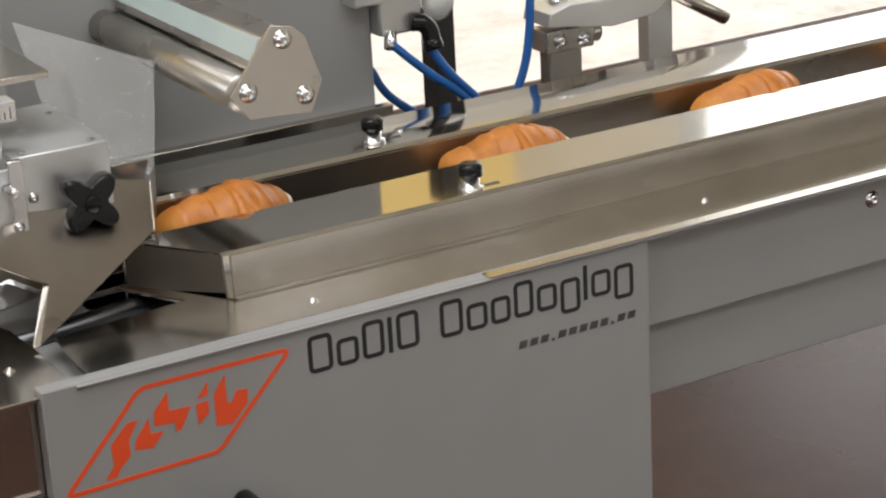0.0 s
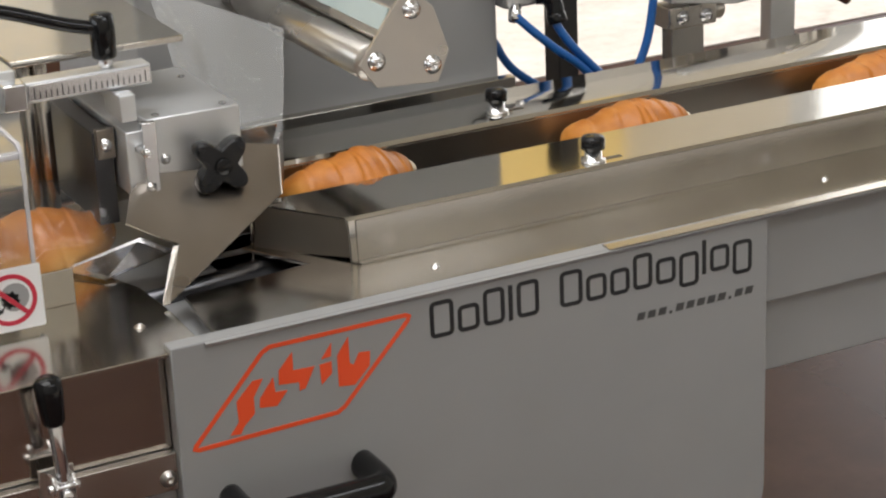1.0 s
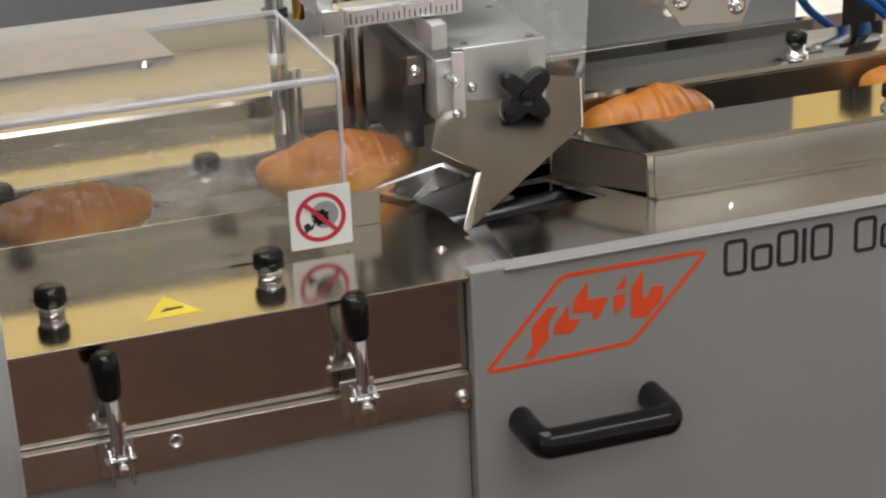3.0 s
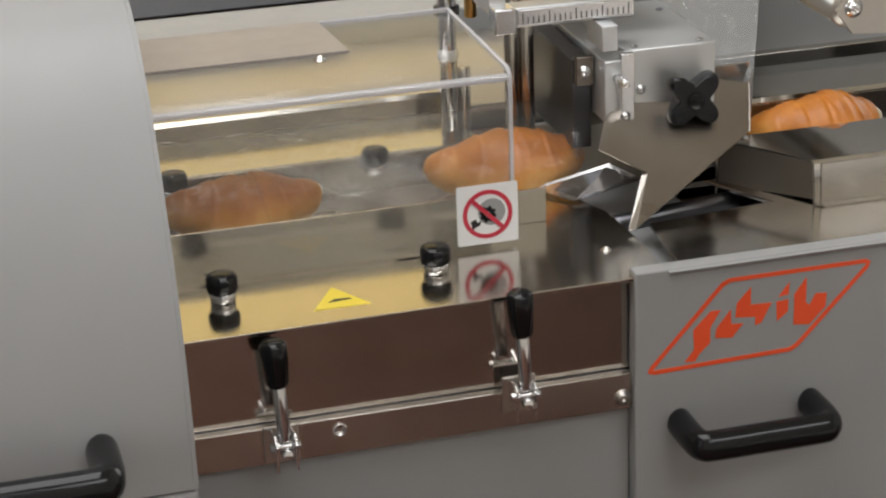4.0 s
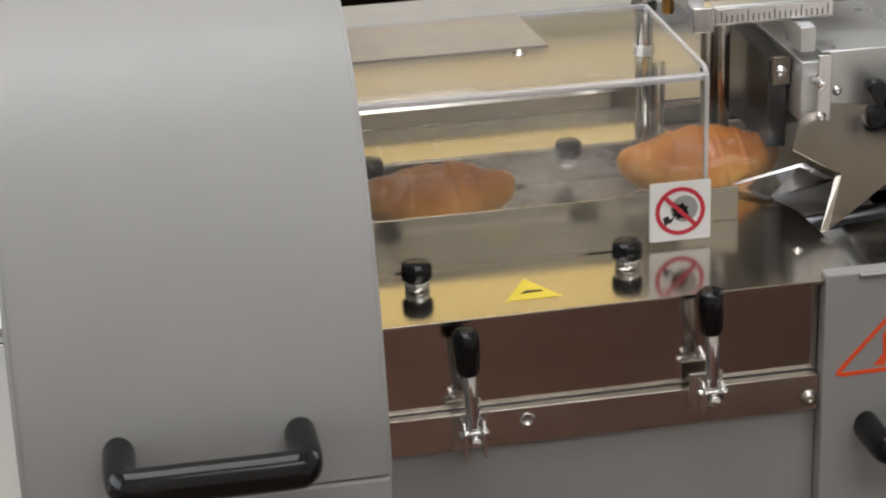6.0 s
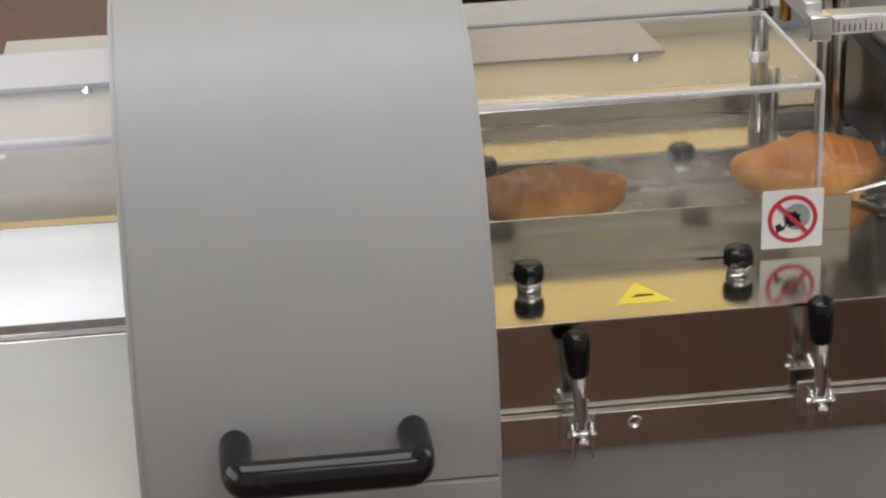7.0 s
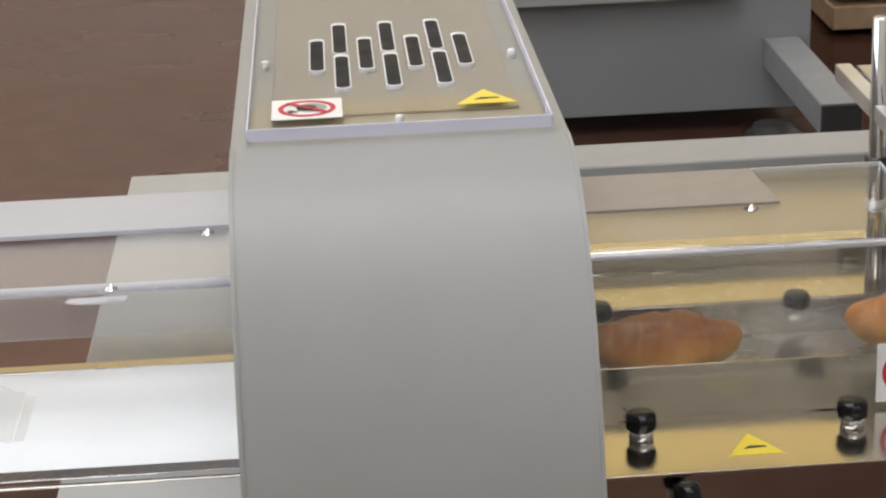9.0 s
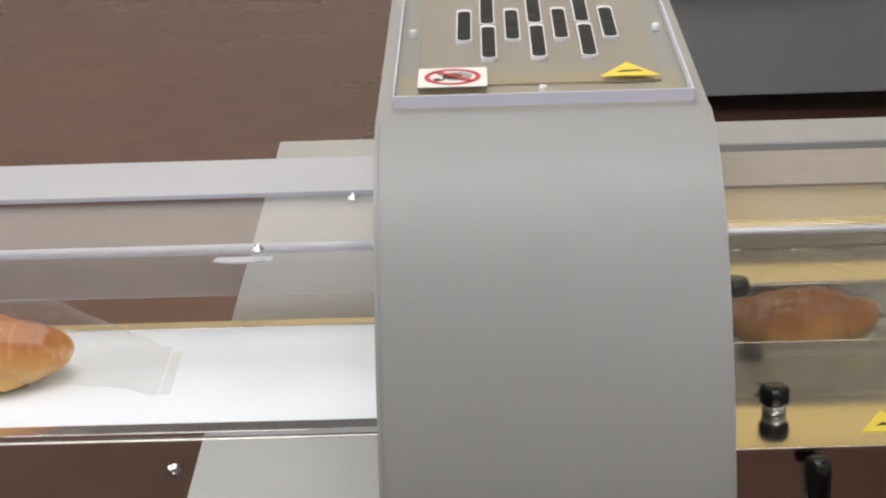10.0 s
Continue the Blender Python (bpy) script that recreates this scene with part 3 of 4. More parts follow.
post_knob(-0.395, 0.385, 0.890)
post_knob(-0.18, 0.385, 0.890)


def warning_triangle(x0, x1, y0, y1, z, parent):
    t = part("warning_triangle", prism([(x0, y0), (x1, y0), ((x0 + x1) / 2, y1)], "z", z, z + 0.0005), YELLOW, parent, "yellow warning triangle sticker")
    cx, cy = (x0 + x1) / 2, y0 + (y1 - y0) * 0.33
    part("bar", prism([(cx - 0.010, cy - 0.003), (cx + 0.012, cy - 0.001), (cx + 0.010, cy + 0.002), (cx - 0.004, cy + 0.003)], "z", z + 0.0005, z + 0.0008), INK, t)


warning_triangle(-0.322, -0.270, 0.030, 0.076, 0.9, table)

skirt = thing("table_skirt", (-0.2, 0.1, 0.5), "polished stainless panel under the sealing table", "machine panel")
part("skirt_plate", box(-0.475, -0.0285, 0.0195, 0.0235, 0.803, 0.8955, 0), STEEL_POLISHED, skirt)
# dark strip put in as the shade behind the skirt's lower edge
part("gap_shade_strip", box(-0.475, -0.031, 0.036, 0.06, 0.78, 0.83, 0), DARKSTEEL, skirt)
lower = thing("lower_cabinet", (-0.25, 0.25, 0), "grey cabinet under the sealing table with a stainless rail", "machine cabinet")
part("body", box(-0.475, -0.0285, 0.018, 0.80, 0.12, 0.80, 0.0), GREY, lower)
rail = part("clamp_rail", box(-0.475, -0.0285, 0.008, 0.0175, 0.765, 0.802, 0.001), STEEL_V, lower)
part("hole", lathe([(0, 0.007), (0.0012, 0.007), (0.0013, 0.0045), (0.0008, 0.0044)], (-0.309, 0.008, 0.789), (-0.309, -1, 0.789)), CHROME, rail)
dome_screw("screw", (-0.038, 0.008, 0.778), (0, -1, 0), 0.006, rail, STEEL_DULL)
for fx in (-0.44, -0.08):
    for fy in (0.08, 0.72):
        part("foot", lathe([(0, 0.03), (0.012, 0.03), (0.02, 0.012), (0.12, 0.012)], (fx, fy, 0), (fx, fy, 1)), RUBBER, lower)


def toggle_lever(x, up):
    k = thing("toggle_lever", (x, -0.02, 0.79 + up), "zinc toggle clamp lever with a black grip below the table edge", "lever", "clamp levers under the table")
    top, low = Vector((x - 0.006, -0.024, 0.893 + up)), Vector((x, -0.018, 0.80 + up))
    way = (top - low).normalized()
    part("grip", lathe([(0, 0.0085), (0.003, 0.0102), (0.028, 0.0122), (0.040, 0.0122), (0.044, 0.0085)], low + way * 0.060, top + way, 22), BLACK, k, "black plastic grip")
    part("stem", rod(low + way * 0.004, low + way * 0.063, 0.0062), CHROME, k)
    for s in (-1, 1):
        part("fork_plate", prism([(-0.024, 0.774 + up), (-0.006, 0.774 + up), (0.008, 0.780 + up), (0.008, 0.803 + up), (-0.018, 0.808 + up), (-0.026, 0.80 + up)], "x", x + s * 0.009 - 0.0012, x + s * 0.009 + 0.0012, 0.0004), CHROME, k)
    part("pivot_bolt", rod((x - 0.014, -0.016, 0.796 + up), (x + 0.014, -0.016, 0.796 + up), 0.004), CHROME, k)
    part("clamp_screw", rod((x + 0.001, -0.024, 0.790 + up), (x + 0.001, 0.008, 0.784 + up), 0.005), CHROME, k)
    part("base_plate", box(x - 0.016, x + 0.016, 0.0045, 0.0078, 0.770 + up, 0.806 + up, 0.001), STEEL_DULL, k)
    return k


toggle_lever(-0.364, -0.002)
toggle_lever(-0.140, 0.012)

# ---------------------------------------------------------------- clear guard over the sealing table
guard = thing("table_guard", (-0.28, 0.3, 0.9), "clear bent acrylic guard over the sealing table with a white sign", "safety guard")
gp = [(0.117, 0.905), (0.117, 1.060)] + [(0.131 - 0.014 * math.cos(radians(a)), 1.062 + 0.014 * math.sin(radians(a))) for a in (15, 35, 55, 75, 90)] + [(0.333, 1.076)]
pane = part("pane", sheet(gp, "x", -0.470, -0.1101, -0.004), ACRYLIC_TOP, guard)
pane.visible_shadow = False
edge = part("pane_edge", sheet(gp, "x", -0.110, -0.1065, -0.004), ACRYLIC_EDGE, guard)
# pale tube laid along the bend draws its highlight
bend = part("bend_highlight", tube([(-0.470, 0.124, 1.066), (-0.3, 0.124, 1.066), (-0.107, 0.124, 1.066)], 0.0038, 10), ACRYLIC_EDGE, guard, "pale strip standing in for the highlight on the acrylic bend")
part("rear_edge", box(-0.470, -0.1065, 0.3332, 0.3362, 1.072, 1.0765, 0.0005), ACRYLIC_EDGE, guard)
part("hinge_plate", prism([(-0.475, 0.214), (-0.238, 0.214), (-0.246, 0.322), (-0.475, 0.322)], "z", 1.078, 1.081, 0.0005), GREY_BROWN, guard)
dome_screw("screw", (-0.268, 0.207, 1.0765), (0, 0, 1), 0.005, guard)


def forbid_sign(m, parent):
    """A square white sticker with a red ring and bar over a grey disc; m takes it from its own plane to its place."""
    s = part("sign", place(prism(round_rect(-0.030, 0.030, -0.030, 0.030, 0.002), "y", -0.0006, 0.0), m), WHITE, parent, "white sticker with a red ring and bar")
    circle = [(math.cos(k * math.tau / 32), math.sin(k * math.tau / 32)) for k in range(32)]
    part("ring", place(band([(0.0245 * a, 0.0245 * b) for a, b in circle], 0.0042, -0.0006), m), STICK_RED, s)
    part("disc", place(flat([(0.004 + 0.0135 * a, 0.002 + 0.0135 * b) for a, b in circle[::2]], "y", -0.0007, 0.0003), m), STICK_GREY, s)
    gear = [((0.0085 if (k // 2) % 2 else 0.0068) * math.cos(k * math.tau / 32), (0.0085 if (k // 2) % 2 else 0.0068) * math.sin(k * math.tau / 32)) for k in range(32)]
    part("gear", place(band(gear, 0.004, -0.0011), m), INK, s)
    part("pictogram", place(flat([(-0.017, -0.006), (-0.012, -0.004), (-0.010, -0.008), (-0.006, -0.005), (-0.008, -0.011), (-0.012, -0.012), (-0.015, -0.015), (-0.016, -0.010)], "y", -0.0008, 0.0003), m), INK, s)
    part("bar", place(flat([(-0.0175, 0.0145), (-0.0145, 0.0175), (0.0175, -0.0145), (0.0145, -0.0175)], "y", -0.0018, 0.0003), m), STICK_RED, s)
    return s


forbid_sign(pose(-0.134, 0.1162, 0.936), guard)
for px, py in ((-0.079, 0.45),):
    rodthing = thing("guard_post", (px, py, 0.9), "chrome post with a white nut behind the guard", "post")
    part("post", rod((px, py, 0.80), (px, py, 1.20), 0.010), CHROME, rodthing)
    part("collar", lathe([(0, 0.012), (0.001, 0.014), (0.010, 0.014), (0.011, 0.012)], (px, py, 1.035), (px, py, 2)), DARKSTEEL, rodthing)
    part("nut", lathe([(0, 0.010), (0.001, 0.0118), (0.013, 0.0118), (0.014, 0.010)], (px, py, 0.984), (px, py, 2), 6), WHITE, rodthing)
    part("post", rod((px + 0.017, py, 0.80), (px + 0.017, py, 0.975), 0.007), STEEL_V, rodthing)

# ---------------------------------------------------------------- jaw hood
XL, XR = -0.752, -0.475
hood = thing("jaw_hood", (-0.613, 0.2, 0), "large curved grey sheet-metal hood over the sealing jaws, closed", "machine hood")
prof = [(0.72, 1.244), (-0.058, 1.244), (-0.085, 1.241), (-0.112, 1.233), (-0.138, 1.2205), (-0.160, 1.204), (-0.181, 1.184), (-0.200, 1.160), (-0.216, 1.134), (-0.231, 1.105), (-0.244, 1.075), (-0.255, 1.043), (-0.264, 1.01), (-0.270, 0.98), (-0.274, 0.95), (-0.276, 0.907)]
shell = part("hood_shell", sheet(prof, "x", XL, XR, 0.004), GREY, hood)
inner = [(y + 0.005, z - 0.005) for y, z in prof[1:]] + [(0.0, 0.907), (0.715, 0.907), (0.715, 1.239)]
for cx in (XR - 0.005, XL + 0.003):
    part("side_cheek", prism(inner, "x", cx, cx + 0.002), GREY, hood)
rim_line = [(y - 0.0008 * max(0.0, (0.06 - y) / 0.33), z + 0.0008) for y, z in prof[1:]]
for cx in (XR - 0.0028, XL - 0.0004):
    part("folded_rim", sheet(rim_line, "x", cx, cx + 0.0032, 0.003), GREY, hood, "thin raised rim strip along the edge of the hood sheet")
bow_handle(-0.691, -0.530, -0.273, 0.948, shell)
base = thing("hood_base", (-0.613, 0.2, 0), "grey cabinet under the jaw hood", "machine cabinet")
part("body", box(XL, XR, -0.276, 0.72, 0.12, 0.9045, 0.003), GREY, base)
for fx in (-0.72, -0.51):
    for fy in (-0.2, 0.65):
        part("foot", lathe([(0, 0.03), (0.012, 0.03), (0.02, 0.012), (0.12, 0.012)], (fx, fy, 0), (fx, fy, 1)), RUBBER, base)
# vent plate, clear cover and stickers on top of the hood
vent = thing("vent_plate", (-0.613, 0.2, 1.244), "stainless vent plate with slots under a clear cover on the hood", "vent")
slots = []
for yy, n, x0 in ((0.244, 3, -0.657), (0.183, 4, -0.679), (0.120, 3, -0.6565)):
    slots += [(x0 + 0.0453 * k, yy) for k in range(n)]
part("vent_sheet", box(-0.719, -0.508, 0.02, 0.62, 1.2445, 1.2465, 0.0005), GREY_BROWN, vent)


def stadium(cx, cy, half, r):
    return [(cx + r * math.cos(a), cy + math.copysign(half - r, math.sin(a) + 1e-9) + r * math.sin(a)) for a in [k * math.tau / 24 + 0.01 for k in range(24)]]


for sx, sy in slots:
    rim = part("slot_rim", prism(stadium(sx, sy + 0.029, 0.061, 0.0075), "z", 1.2466, 1.2507), FROSTED, vent, "milled white edge of the slot")
    # black piece laid on the rim paints the slot's dark inside
    part("slot", prism(stadium(sx, sy + 0.0255, 0.0545, 0.0062), "z", 1.2508, 1.2511), HOLE, rim, "black sheet standing in for the shaded slot")
top_pane = part("clear_cover", box(-0.737, -0.489, -0.050, 0.66, 1.2475, 1.2505, 0.0005), ACRYLIC, vent)
top_pane.visible_shadow = False
part("cover_edge", box(-0.737, -0.489, -0.0520, -0.0503, 1.2475, 1.258, 0.0003), LILAC_EDGE, vent)
part("cover_edge", box(-0.7385, -0.7372, -0.050, 0.66, 1.2475, 1.258, 0.0003), LILAC_EDGE, vent)
part("cover_edge", box(-0.4888, -0.4873, -0.050, 0.66, 1.2475, 1.258, 0.0003), LILAC_EDGE, vent)
for sx, sy in ((-0.727, 0.17), (-0.499, 0.17), (-0.612, -0.03)):
    part("spacer", rod((sx, sy + 0.02, 1.244), (sx, sy + 0.02, 1.2526), 0.0035), WHITE, vent)
forbid_sign(pose(-0.689, 0.027, 1.2508, -90), vent)
warning_triangle(-0.562, -0.510, 0.017, 0.062, 1.2507, vent)

# ---------------------------------------------------------------- outfeed
outfeed = thing("outfeed_conveyor", (-1.5, 0.2, 0.8), "white belt conveyor with steel side rails leaving the hood", "conveyor")
part("belt", box(-2.6, -0.752, 0.082, 0.325, 0.893, 0.900, 0.002), BELT, outfeed, "plain white conveyor belt")
part("side_rail", box(-2.6, -0.752, 0.058, 0.0795, 0.80, 0.897, 0.002), STEEL_V, outfeed)
part("side_rail", box(-2.6, -0.752, 0.328, 0.348, 0.80, 0.899, 0.002), STEEL_DULL, outfeed)
part("rail_cap", box(-2.6, -0.752, 0.060, 0.081, 0.8975, 0.9035, 0.001), CHROME, outfeed)
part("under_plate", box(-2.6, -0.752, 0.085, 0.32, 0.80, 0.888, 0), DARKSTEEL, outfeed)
dome_screw("screw", (-0.965, 0.058, 0.865), (0, -1, 0), 0.005, outfeed)
for bx in (-2.4, -1.9):
    for by in (0.09, 0.27):
        part("leg", box(bx, bx + 0.04, by, by + 0.04, 0, 0.81, 0.002), GREY, outfeed)
ocab = thing("outfeed_cabinet", (-0.84, 0.5, 0), "pale grey cabinet beside the outfeed belt", "machine cabinet")
part("front_plate", box(-0.936, -0.7525, -0.270, 0.0572, 0.8905, 0.8965, 0.0015), GREY_LIGHT, ocab)
part("front_body", box(-0.925, -0.753, -0.255, 0.050, 0.12, 0.890, 0.002), GREY, ocab)
part("top_plate", box(-0.945, -0.752, 0.352, 1.05, 0.874, 0.880, 0.002), GREY_LIGHT, ocab)
part("body", box(-0.93, -0.753, 0.36, 1.03, 0.12, 0.873, 0.002), GREY, ocab)
oguard = thing("outfeed_guard", (-1.4, 0.3, 0.9), "clear acrylic guard with a polished edge over the outfeed belt", "safety guard")
op = [(0.44, 1.036), (0.44, 1.04), (0.20, 1.040)] + [(0.20 - 0.012 * math.sin(radians(a)), 1.028 + 0.012 * math.cos(radians(a))) for a in (20, 45, 70, 90)] + [(0.188, 0.99)]
opane = part("pane", sheet(op[1:], "x", -2.6, -0.752, 0.004), ACRYLIC_HAZY, oguard)
opane.visible_shadow = False
# highlight of the outfeed guard's bend, shaped as a pale tube
part("bend_highlight", tube([(-2.6, 0.196, 1.036), (-1.6, 0.196, 1.036), (-0.752, 0.196, 1.036)], 0.005, 10), ACRYLIC_EDGE, oguard, "pale strip standing in for the highlight on the acrylic bend")
part("rear_bar", box(-2.6, -0.752, 0.325, 0.44, 1.0445, 1.050, 0.001), LILAC, oguard, "pale rear strip of the guard")
dome_screw("screw", (-0.80, 0.318, 1.044), (0, 0, 1), 0.005, oguard)
part("bracket", prism([(-0.930, 0.176), (-0.915, 0.170), (-0.876, 0.170), (-0.872, 0.174), (-0.872, 0.185), (-0.926, 0.185)], "z", 1.030, 1.0320, 0.0005), ACRYLIC_EDGE, oguard)
dome_screw("screw", (-0.885, 0.172, 1.044), (0, 0, 1), 0.005, oguard)

# ---------------------------------------------------------------- film column, roller and former
column = thing("film_column", (0.33, 0.6, 0), "tall grey painted column carrying the film rollers", "machine frame")
part("body", box(0.172, 0.640, 0.620, 0.95, 0.0, 1.95, 0.004), GREY, column)
part("foot_lip", box(0.16, 0.655, 0.604, 0.6195, 0.880, 0.897, 0.001), STEEL, column)
roller = thing("film_roller", (0.3, 0.25, 1.08), "steel film roller bar with a bolted end plate", "roller")
epl = [(0.279, 1.055), (0.288, 1.043), (0.298, 1.029), (0.367, 1.024), (0.381, 1.056), (0.365, 1.104), (0.352, 1.116), (0.328, 1.121)]
plate = part("end_plate", prism(epl, "y", 0.243, 0.248, 0.0008), STEEL_DULL, roller)
for bx, bz in ((0.298, 1.057), (0.361, 1.044), (0.340, 1.105)):
    dome_screw("bolt", (bx, 0.243, bz), (0, -1, 0), 0.0075, plate)
part("roller_tube", rod((0.296, 0.25, 1.055), (0.296, 0.619, 1.055), 0.020, 0.001, 36), STEEL_DULL, roller)
part("roller_tube", rod((0.345, 0.25, 1.052), (0.345, 0.619, 1.052), 0.012, 0.001, 28), STEEL, roller)
part("bar", prism([(0.310, 1.074), (0.322, 1.108), (0.348, 1.113), (0.352, 1.065)], "y", 0.249, 0.619, 0.002), STEEL_DULL, roller)
part("glass_strip", prism([(0.3115, 1.084), (0.320, 1.107), (0.3165, 1.1085), (0.308, 1.0855)], "y", 0.25, 0.619, 0.0005), GLASSBAR, roller, "pale green strip")

former = thing("film_former", (0.1, 0.2, 0.9), "thin folded stainless film former with a pointed tip", "film former")


blade = [(0.010, 0.104, 0.904), (0.167, 0.202, 0.952), (0.188, 0.255, 0.985), (0.080, 0.269, 1.006), (0.017, 0.216, 0.977), (0.001, 0.186, 0.959), (0.036, 0.165, 0.941), (0.044, 0.162, 0.938)]
# blade and side fold carry their dark reflections in the colour
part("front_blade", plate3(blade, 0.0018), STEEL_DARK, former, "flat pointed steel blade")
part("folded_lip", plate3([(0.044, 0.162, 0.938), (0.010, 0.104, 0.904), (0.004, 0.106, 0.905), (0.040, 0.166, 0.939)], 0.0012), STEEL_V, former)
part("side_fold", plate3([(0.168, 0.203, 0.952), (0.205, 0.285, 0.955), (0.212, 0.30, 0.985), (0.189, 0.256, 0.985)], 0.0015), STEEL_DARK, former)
part("rear_blade", plate3([(0.020, 0.40, 0.905), (0.20, 0.31, 0.955), (0.20, 0.28, 1.0), (0.03, 0.28, 1.0)], 0.0015), STEEL_V, former)
part("film_guide", plate3([(-0.05, 0.245, 0.905), (0.03, 0.235, 0.925), (0.055, 0.205, 0.915), (-0.02, 0.20, 0.903)], 0.001), CHROME, former)
# dark plate and shaft are added to stand for the gap's shade
gap = thing("gap_shade", (0.06, 0.2, 0.87), "dark plate and shaft put in as the shade of the gap before the former", "conveyor")
part("shade_plate", box(0.0, 0.24, 0.019, 0.40, 0.860, 0.868, 0), DARKSTEEL, gap)
part("shaft", rod((-0.03, 0.16, 0.885), (0.20, 0.20, 0.885), 0.010), DARKSTEEL, gap)

block = thing("former_clamp", (0.09, 0.28, 1.0), "milled aluminium clamp block with a black four-armed knob", "clamp block")
part("block", box(0.046, 0.143, 0.234, 0.40, 0.974, 1.042, 0.0015), ALU, block)
part("side_plate", box(0.022, 0.0455, 0.225, 0.40, 0.972, 1.036, 0.0015), ALU, block)
part("inner_plate", box(0.0, 0.020, 0.262, 0.40, 0.935, 1.030, 0.001), DARKSTEEL, block)
part("inner_lug", box(0.002, 0.0205, 0.254, 0.262, 1.004, 1.034, 0.001), STEEL_DARK, block)
dome_screw("lug_screw", (0.010, 0.254, 1.018), (-0.3, -1, 0), 0.005, block)
part("angle_bar", box(0.036, 0.050, 0.2155, 0.2245, 0.975, 1.045, 0.001), CHROME, block)
for sx, sy in ((0.060, 0.245), (0.130, 0.245), (0.130, 0.36), (0.055, 0.36)):
    part("cap_screw", rod((sx, sy, 1.042), (sx, sy, 1.0435), 0.004), CHROME, block)
for sx, sz in ((0.063, 1.0), (0.040, 0.980)):
    dome_screw("screw", (sx, 0.234 if sx > 0.05 else 0.2155, sz), (0, -1, 0), 0.004, block)
part("stud", rod((0.034, 0.227, 1.018), (0.034, 0.195, 1.020), 0.004), CHROME, block)
bm = bmesh.new()
n, rings = 64, []
for d, k in ((0.0, 0.86), (0.0015, 0.96), (0.004, 1.0), (0.0165, 1.0), (0.0190, 0.965), (0.0202, 0.90)):
    ring = []
    for i in range(n):
        a = i * math.tau / n
        r = 0.0165 + 0.0170 * (0.5 + 0.5 * math.cos(4 * (a - radians(45)))) ** 1.0
        ring.append(bm.verts.new((0.110 + k * r * math.cos(a), 0.222 - d, 0.992 + k * r * math.sin(a))))
    rings.append(ring)
for u, w in zip(rings, rings[1:]):
    for i in range(n):
        bm.faces.new((u[i], u[(i + 1) % n], w[(i + 1) % n], w[i]))
bm.faces.new(rings[0][::-1])
cap = bm.faces.new(rings[-1])
smooth(bm, 50)
cap.smooth = False
part("star_knob", bm, BLACK, block, "black four-armed plastic knob")
part("knob_stem", rod((0.110, 0.234, 0.992), (0.110, 0.221, 0.992), 0.008), CHROME, block)
part("knob_hub", lathe([(0, 0.0075), (0.001, 0.0085), (0.0015, 0.0075)], (0.110, 0.2005, 0.992), (0.110, 0, 0.992)), BLACK, block)

ruler = thing("scale_bracket", (0.0, 0.27, 1.08), "aluminium bracket with an engraved steel scale", "bracket")
part("cross_bar", box(-0.082, 0.062, 0.250, 0.275, 1.073, 1.093, 0.0015), ALU, ruler)
part("end_block", box(-0.086, -0.064, 0.240, 0.262, 1.070, 1.096, 0.0015), CHROME, ruler)
part("scale_strip", box(-0.060, 0.060, 0.2475, 0.2495, 1.076, 1.091, 0.0003), CHROME, ruler, "steel scale with tick marks")
for k in range(21):
    sx = -0.055 + k * 0.0055
    part("tick", box(sx - 0.0004, sx + 0.0004, 0.2470, 0.2474, 1.077, 1.084 if k % 5 else 1.088, 0), INK, ruler)
part("long_arm", box(-0.086, -0.068, 0.262, 0.62, 1.085, 1.105, 0.0015), ALU, ruler)
part("side_arm", box(0.020, 0.036, 0.226, 0.275, 1.046, 1.072, 0.001), ALU, ruler)
part("top_plate", box(-0.062, 0.115, 0.300, 0.62, 1.095, 1.102, 0.0015), STEEL, ruler)
for px in (-0.034, -0.018):
    part("upright", rod((px, 0.36, 0.90), (px, 0.36, 1.095), 0.008), STEEL_V, ruler)
part("hex_spacer", rod((-0.066, 0.40, 1.045), (-0.066, 0.40, 1.086), 0.007, seg=6), BRASS, ruler)
lever = thing("clamping_lever", (0.02, 0.26, 1.09), "black adjustable clamping lever on a chrome stud", "lever")
part("stud", rod((0.021, 0.262, 1.093), (0.021, 0.262, 1.108), 0.007), CHROME, lever)
part("hub", lathe([(0, 0.010), (0.002, 0.012), (0.030, 0.0125), (0.042, 0.011), (0.044, 0.008)], (0.021, 0.262, 1.102), (0.021, 0.262, 2)), BLACK, lever)
part("arm", tube([(0.016, 0.262, 1.132), (-0.015, 0.264, 1.140), (-0.06, 0.268, 1.156), (-0.085, 0.27, 1.163)], 0.0068), BLACK, lever)

# ---------------------------------------------------------------- fittings behind the infeed
valve = thing("air_regulator", (0.68, 0.62, 0.98), "grey air regulator with black push-in fittings", "air fitting")
part("body", box(0.640, 0.700, 0.60, 0.65, 0.985, 1.06, 0.004), ALU, valve)
part("arm", box(0.60, 0.645, 0.585, 0.619, 1.03, 1.06, 0.002), ALU, valve)
part("fitting", tube([(0.684, 0.598, 0.998), (0.696, 0.594, 0.996), (0.704, 0.590, 0.986), (0.705, 0.586, 0.968)], 0.0115), BLACK, valve, "black push-in elbow")
part("fitting_collar", rod((0.7045, 0.587, 0.974), (0.706, 0.5825, 0.962), 0.0125), BLACK, valve)
part("fitting", rod((0.655, 0.60, 0.99), (0.648, 0.59, 0.972), 0.008), CHROME, valve)
part("mount_post", box(0.797, 0.827, 0.74, 0.78, 0.0, 1.2, 0.002), RUBBER, valve, "black square post")

part("gauge_pipe", rod((0.70, 0.63, 1.03), (0.776, 0.715, 0.995), 0.006), BRASS, valve)
